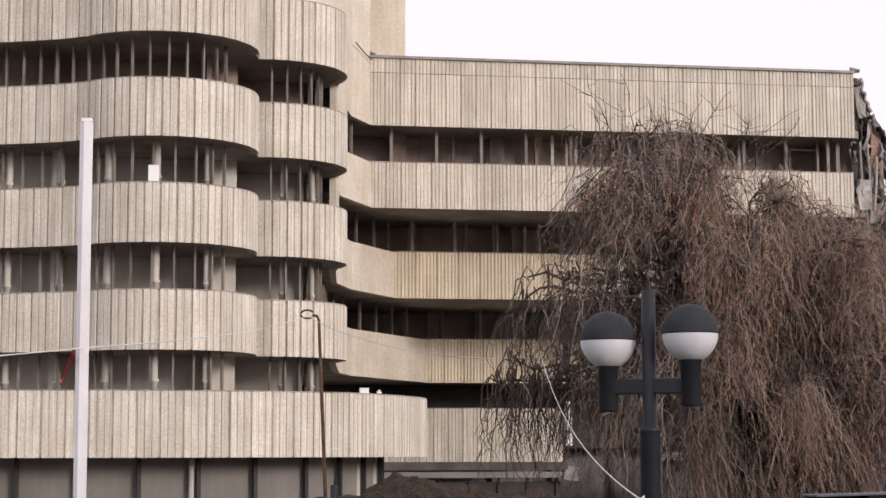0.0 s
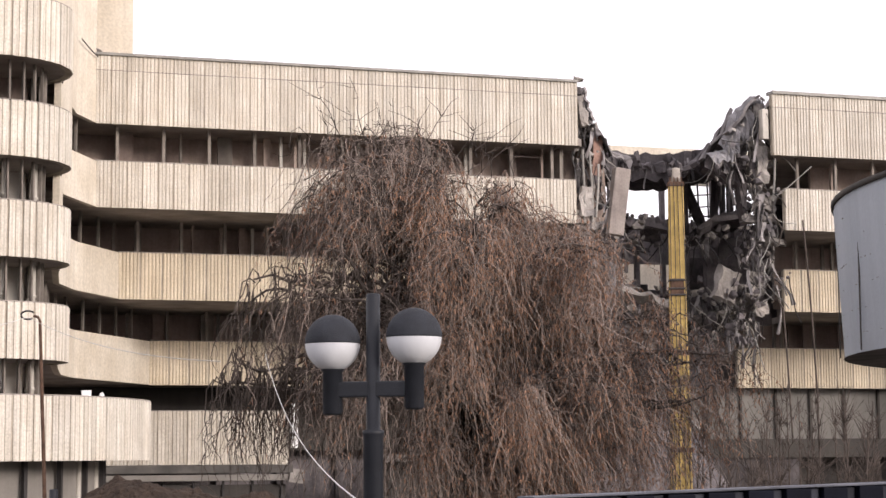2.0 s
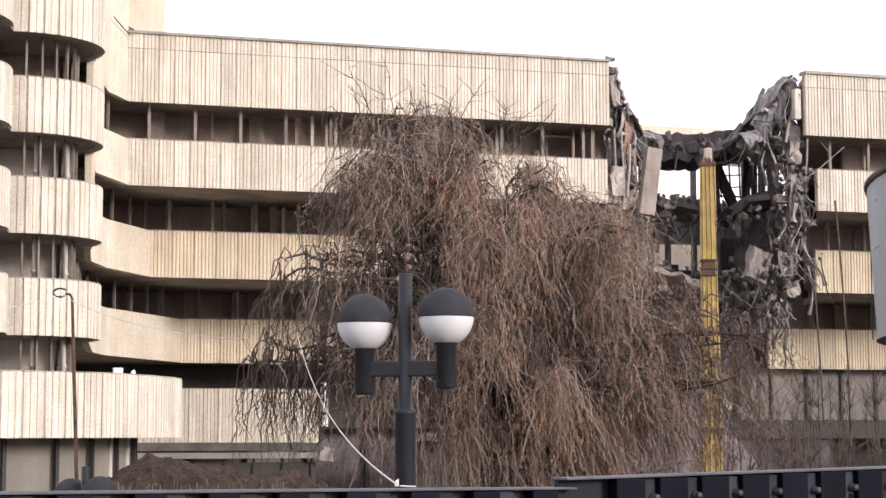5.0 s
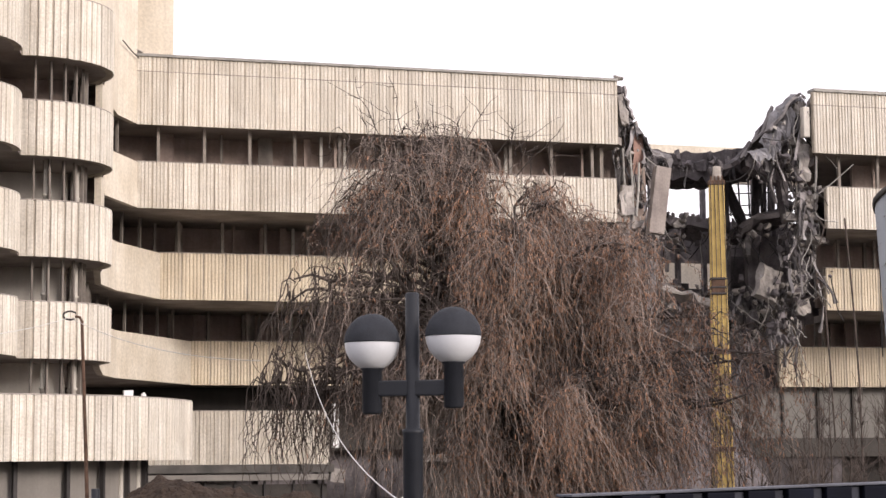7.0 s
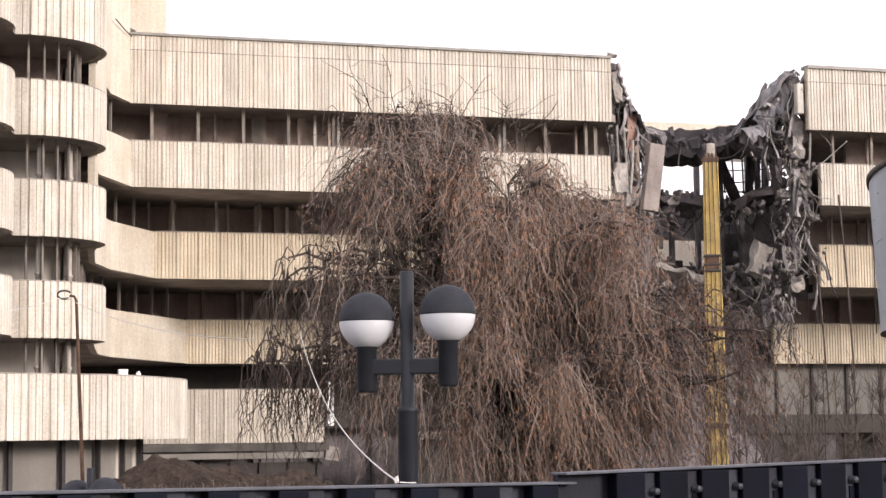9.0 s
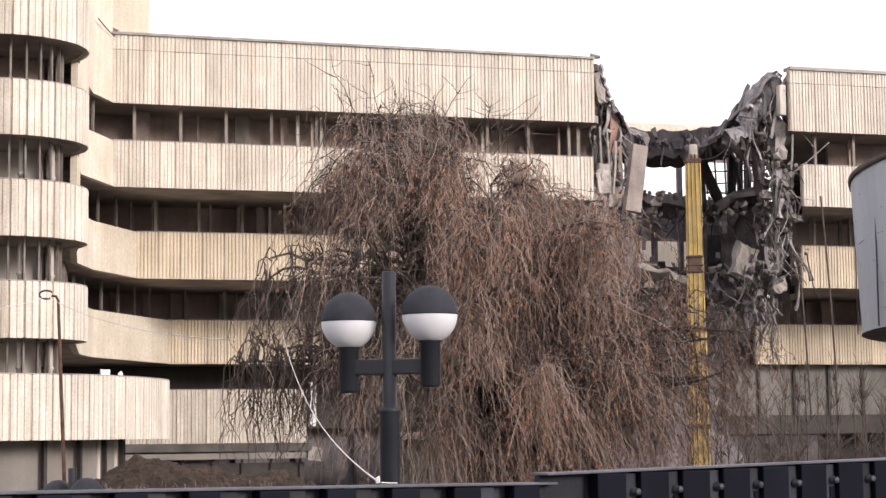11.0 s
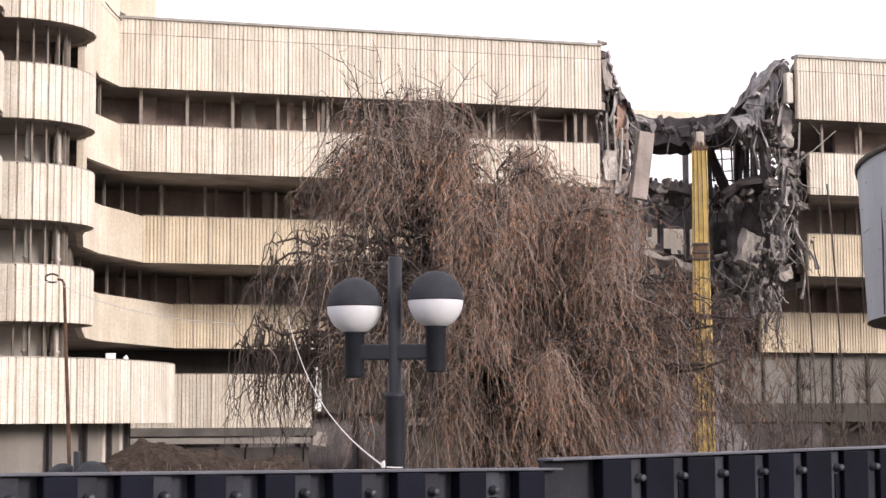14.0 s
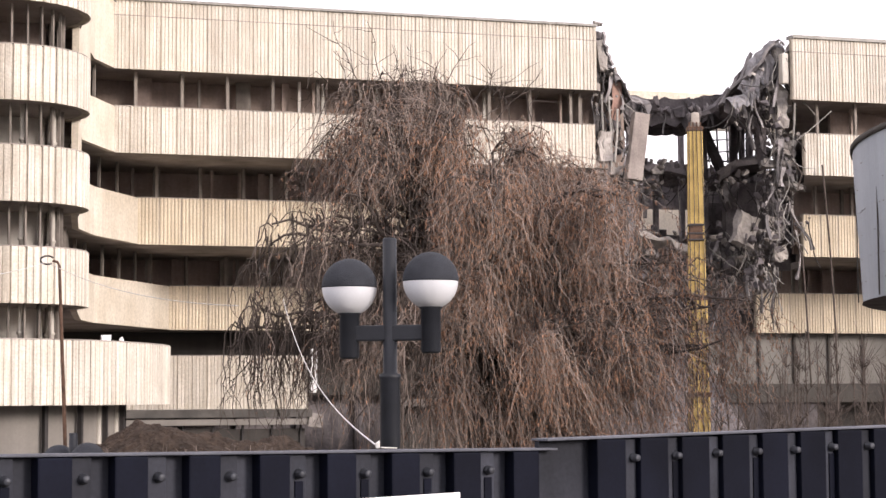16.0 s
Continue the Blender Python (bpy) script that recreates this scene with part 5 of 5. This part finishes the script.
    def thick(q):
        """How much of the crown's hair is left at a place: clumps, and thin parts over the low arms."""
        u, z = float(q @ RIGHT), float(q[2])
        k = 1.0
        if 6.7 < z < 7.3 and -2.7 < u < -0.9:
            k = 0.5
        elif 5.5 < z < 6.5 and -3.6 < u < -0.7:
            k = 0.14
        elif 4.7 < z < 5.1 and u < -0.6:
            k = 0.2
        elif z < 5.3 and 3.0 < u < 3.75:
            k = 0.15
        elif z <= 4.7 and u < -1.9:
            k = 0.16
        elif z <= 4.75 and u < -0.3:
            k = 0.85
        clump = noise.noise((u * 1.3, float(q @ AWAY) * 0.6, z * 1.1)) + 0.5 * noise.noise((u * 3.1, 5.0, z * 2.2))
        return k * min(1.0, max(0.12, 0.75 + 1.6 * clump))

    n = 10
    s = np.linspace(0, 1, n)
    for _ in range(n_strands):
        p, out, _w = roots[min(int(np.searchsorted(share, rs.rand() * share[-1])), len(roots) - 1)]
        u = float(p @ RIGHT)
        l = min(rs.gamma(2.2, 0.27) + 0.12, p[2] - 0.3)
        skirt = p[2] < 4.5 and u > -1.5
        if skirt:
            l = min(l * 1.35, p[2] - 0.3)
        side = out * rs.uniform(-0.1, 0.3) + rs.normal(0, 0.34 if skirt else 0.22, 3) * (1, 1, 0.2) + (RIGHT * (0.10 + 0.10 * u) * l * rs.uniform(0.4, 1.6) if skirt else 0)
        kink = 0.038 if skirt else 0.05
        wob = np.cumsum(np.cumsum(rs.normal(0, kink * 0.5, (n, 3)), axis=0) * 0.5 + rs.normal(0, kink, (n, 3)), axis=0) * (1, 1, 0.5)
        q = p + rs.normal(0, 0.05, 3) + side * s[:, None] ** (0.9 if skirt else 0.6) + wob + up * (rs.uniform(0.0, 0.28) * np.sin(np.pi * np.minimum(1, s * 2.2)) - l * s**1.2)[:, None]
        if rs.rand() > thick(q[5]):
            continue
        if not left(q[5][2]) - 0.15 < q[5] @ RIGHT < right(q[5][2]) + 0.2:
            continue
        lines.append((q, np.linspace(rs.uniform(0.0030, 0.0056 if skirt else 0.0064), 0.0024, n)))
        warm = 0.5 + 0.9 * noise.noise((u * 0.7, 2.0, p[2] * 0.7))
        if rs.rand() < n_buds / n_strands * max(0.15, (0.9 if q[5] @ RIGHT > 0.4 else 0.5) + 1.3 * warm if q[5] @ RIGHT > -0.6 or q[5][2] > 6.6 else 0.2):
            for _ in range(14):
                k = rs.randint(2, n)
                buds.append(q[k] + (q[k - 1] - q[k]) * rs.rand())
    strands("twig_curtain", lines, 3, TWIG, tree, "long thin hanging twigs")
    # forked sprigs that stand out of the crown's top
    lines = []
    for _ in range(26):
        z = rs.uniform(7.3, 8.2)
        p = RIGHT * (left(z) + (right(z) - left(z)) * rs.uniform(0.05, 0.95)) + AWAY * rs.uniform(-1, 1) + up * z
        d = RIGHT * rs.normal(0, 0.45) + AWAY * rs.normal(0, 0.3) + up
        l = rs.uniform(0.25, 0.95)
        q = crooked(p, p + d * l, 0.0, 7, 0.03)
        lines.append((q, np.linspace(0.010, 0.004, 7)))
        for _ in range(4):
            k = rs.randint(2, 6)
            e = q[k] + RIGHT * rs.normal(0, 0.22) + AWAY * rs.normal(0, 0.15) + up * rs.uniform(0.0, 0.3)
            lines.append((crooked(q[k], e, 0.0, 4, 0.015), np.linspace(0.006, 0.003, 4)))
    strands("sprig_tuft", lines, 3, BARK, tree, "bare upright sprigs")
    # dry catkins
    vs, fs = [], []
    for p in buds:
        l, r = rs.uniform(0.03, 0.075), rs.uniform(0.0045, 0.0095)
        b = len(vs)
        t = rs.uniform(0, 6.28)
        lean = rs.normal(0, 0.012, 3)
        vs.append(p)
        for k in range(3):
            vs.append(p + np.array((r * math.cos(t + 2.1 * k), r * math.sin(t + 2.1 * k), -l * 0.4)) + lean)
        vs.append(p - up * l + lean * 2)
        fs += [(b, b + 1, b + 2), (b, b + 2, b + 3), (b, b + 3, b + 1), (b + 4, b + 2, b + 1), (b + 4, b + 3, b + 2), (b + 4, b + 1, b + 3)]
    me = bpy.data.meshes.new("catkin_cover")
    me.from_pydata([tuple(v) for v in vs], [], fs)
    me.materials.append(LEAF)
    ob = new("catkin_cover", me)
    ob.parent = tree
    tagged(ob, "reddish-brown dry catkins", kind="stuff")
    return tree


weeping_tree((8.67, 26.6), 100, 29000, 14500)


# ---------------------------------------------------------------- bare saplings before the right-hand block
def sapling_mesh(seed, h):
    rs = np.random.RandomState(seed)
    stem = np.array([(0.05 * math.sin(2 * z + seed), 0.04 * math.cos(1.7 * z), z) for z in np.linspace(0, h, 9)])
    tw = []
    for _ in range(34):
        k = rs.randint(2, 8)
        d = np.array((rs.normal(0, 0.5), rs.normal(0, 0.4), rs.uniform(0.5, 1.1)))
        l = rs.uniform(0.4, 1.3)
        s = np.linspace(0, 1, 5)[:, None]
        tw.append((stem[k] + d * l * s + np.cumsum(rs.normal(0, 0.04, (5, 3)), axis=0), np.linspace(0.014, 0.005, 5)))
    return stem, tw


SAP = []
for i in range(5):
    h = 3.2 + 0.6 * i
    stem, tw = sapling_mesh(i, h)
    t = empty("sapling", (0, 0, -50))
    part("stem", tube(bmesh.new(), stem, list(np.linspace(0.045, 0.012, 9)), 6), BARK, t)
    strands("twig_crown", tw, 3, BARK, t, "thin bare twigs")
    tagged(t, "thin bare sapling in front of the grey hall", "sapling", group="bare saplings")
    SAP.append(t)
rng = random.Random(12)
spots = []
for i in range(44):
    y = rng.uniform(52, 72)
    spots.append((y * rng.uniform(0.455, 0.60), y))
for i, (x, y) in enumerate(spots):
    m = pose(x, y, LOW, 0, 0, rng.uniform(0, 360))
    if i < len(SAP):
        SAP[i].matrix_basis = m
    else:
        copy_thing(SAP[i % 5], m)


# ---------------------------------------------------------------- small things
# white board added in place of bright sky showing through the bay window
sheet = empty("white_sheet", (0.42, 57.6, 9.91))
tagged(sheet, "white board added for the bright sky patch in a bay window", "board")
part("board", box(bmesh.new(), (0, 0, 0.29), (0.33, 0.03, 0.56), bevel=0.01), WHITE, sheet)
tagged(part("loose_bar", tube(bmesh.new(), [(8.22, 70.8, 17.5), (8.7, 71.8, 17.3), (9.05, 72.5, 17.2)], 0.025, 6), STEEL, building), "loose steel bar on the roof edge")


part("roof_rubble", chunk_mesh(91, 0.8), RUBBLE, building, "lump of rubble at the roof corner").matrix_basis = pose(9.05, 72.75, 17.5, 10, 5, 0) @ Matrix.Diagonal((0.4, 0.4, 0.22, 1))


# ---------------------------------------------------------------- cladding panels, piece by piece
for parent, pts, z0, z1, step, ribs, tone in CLADS:
    clad(parent, pts, z0, z1, step, ribs, tone)
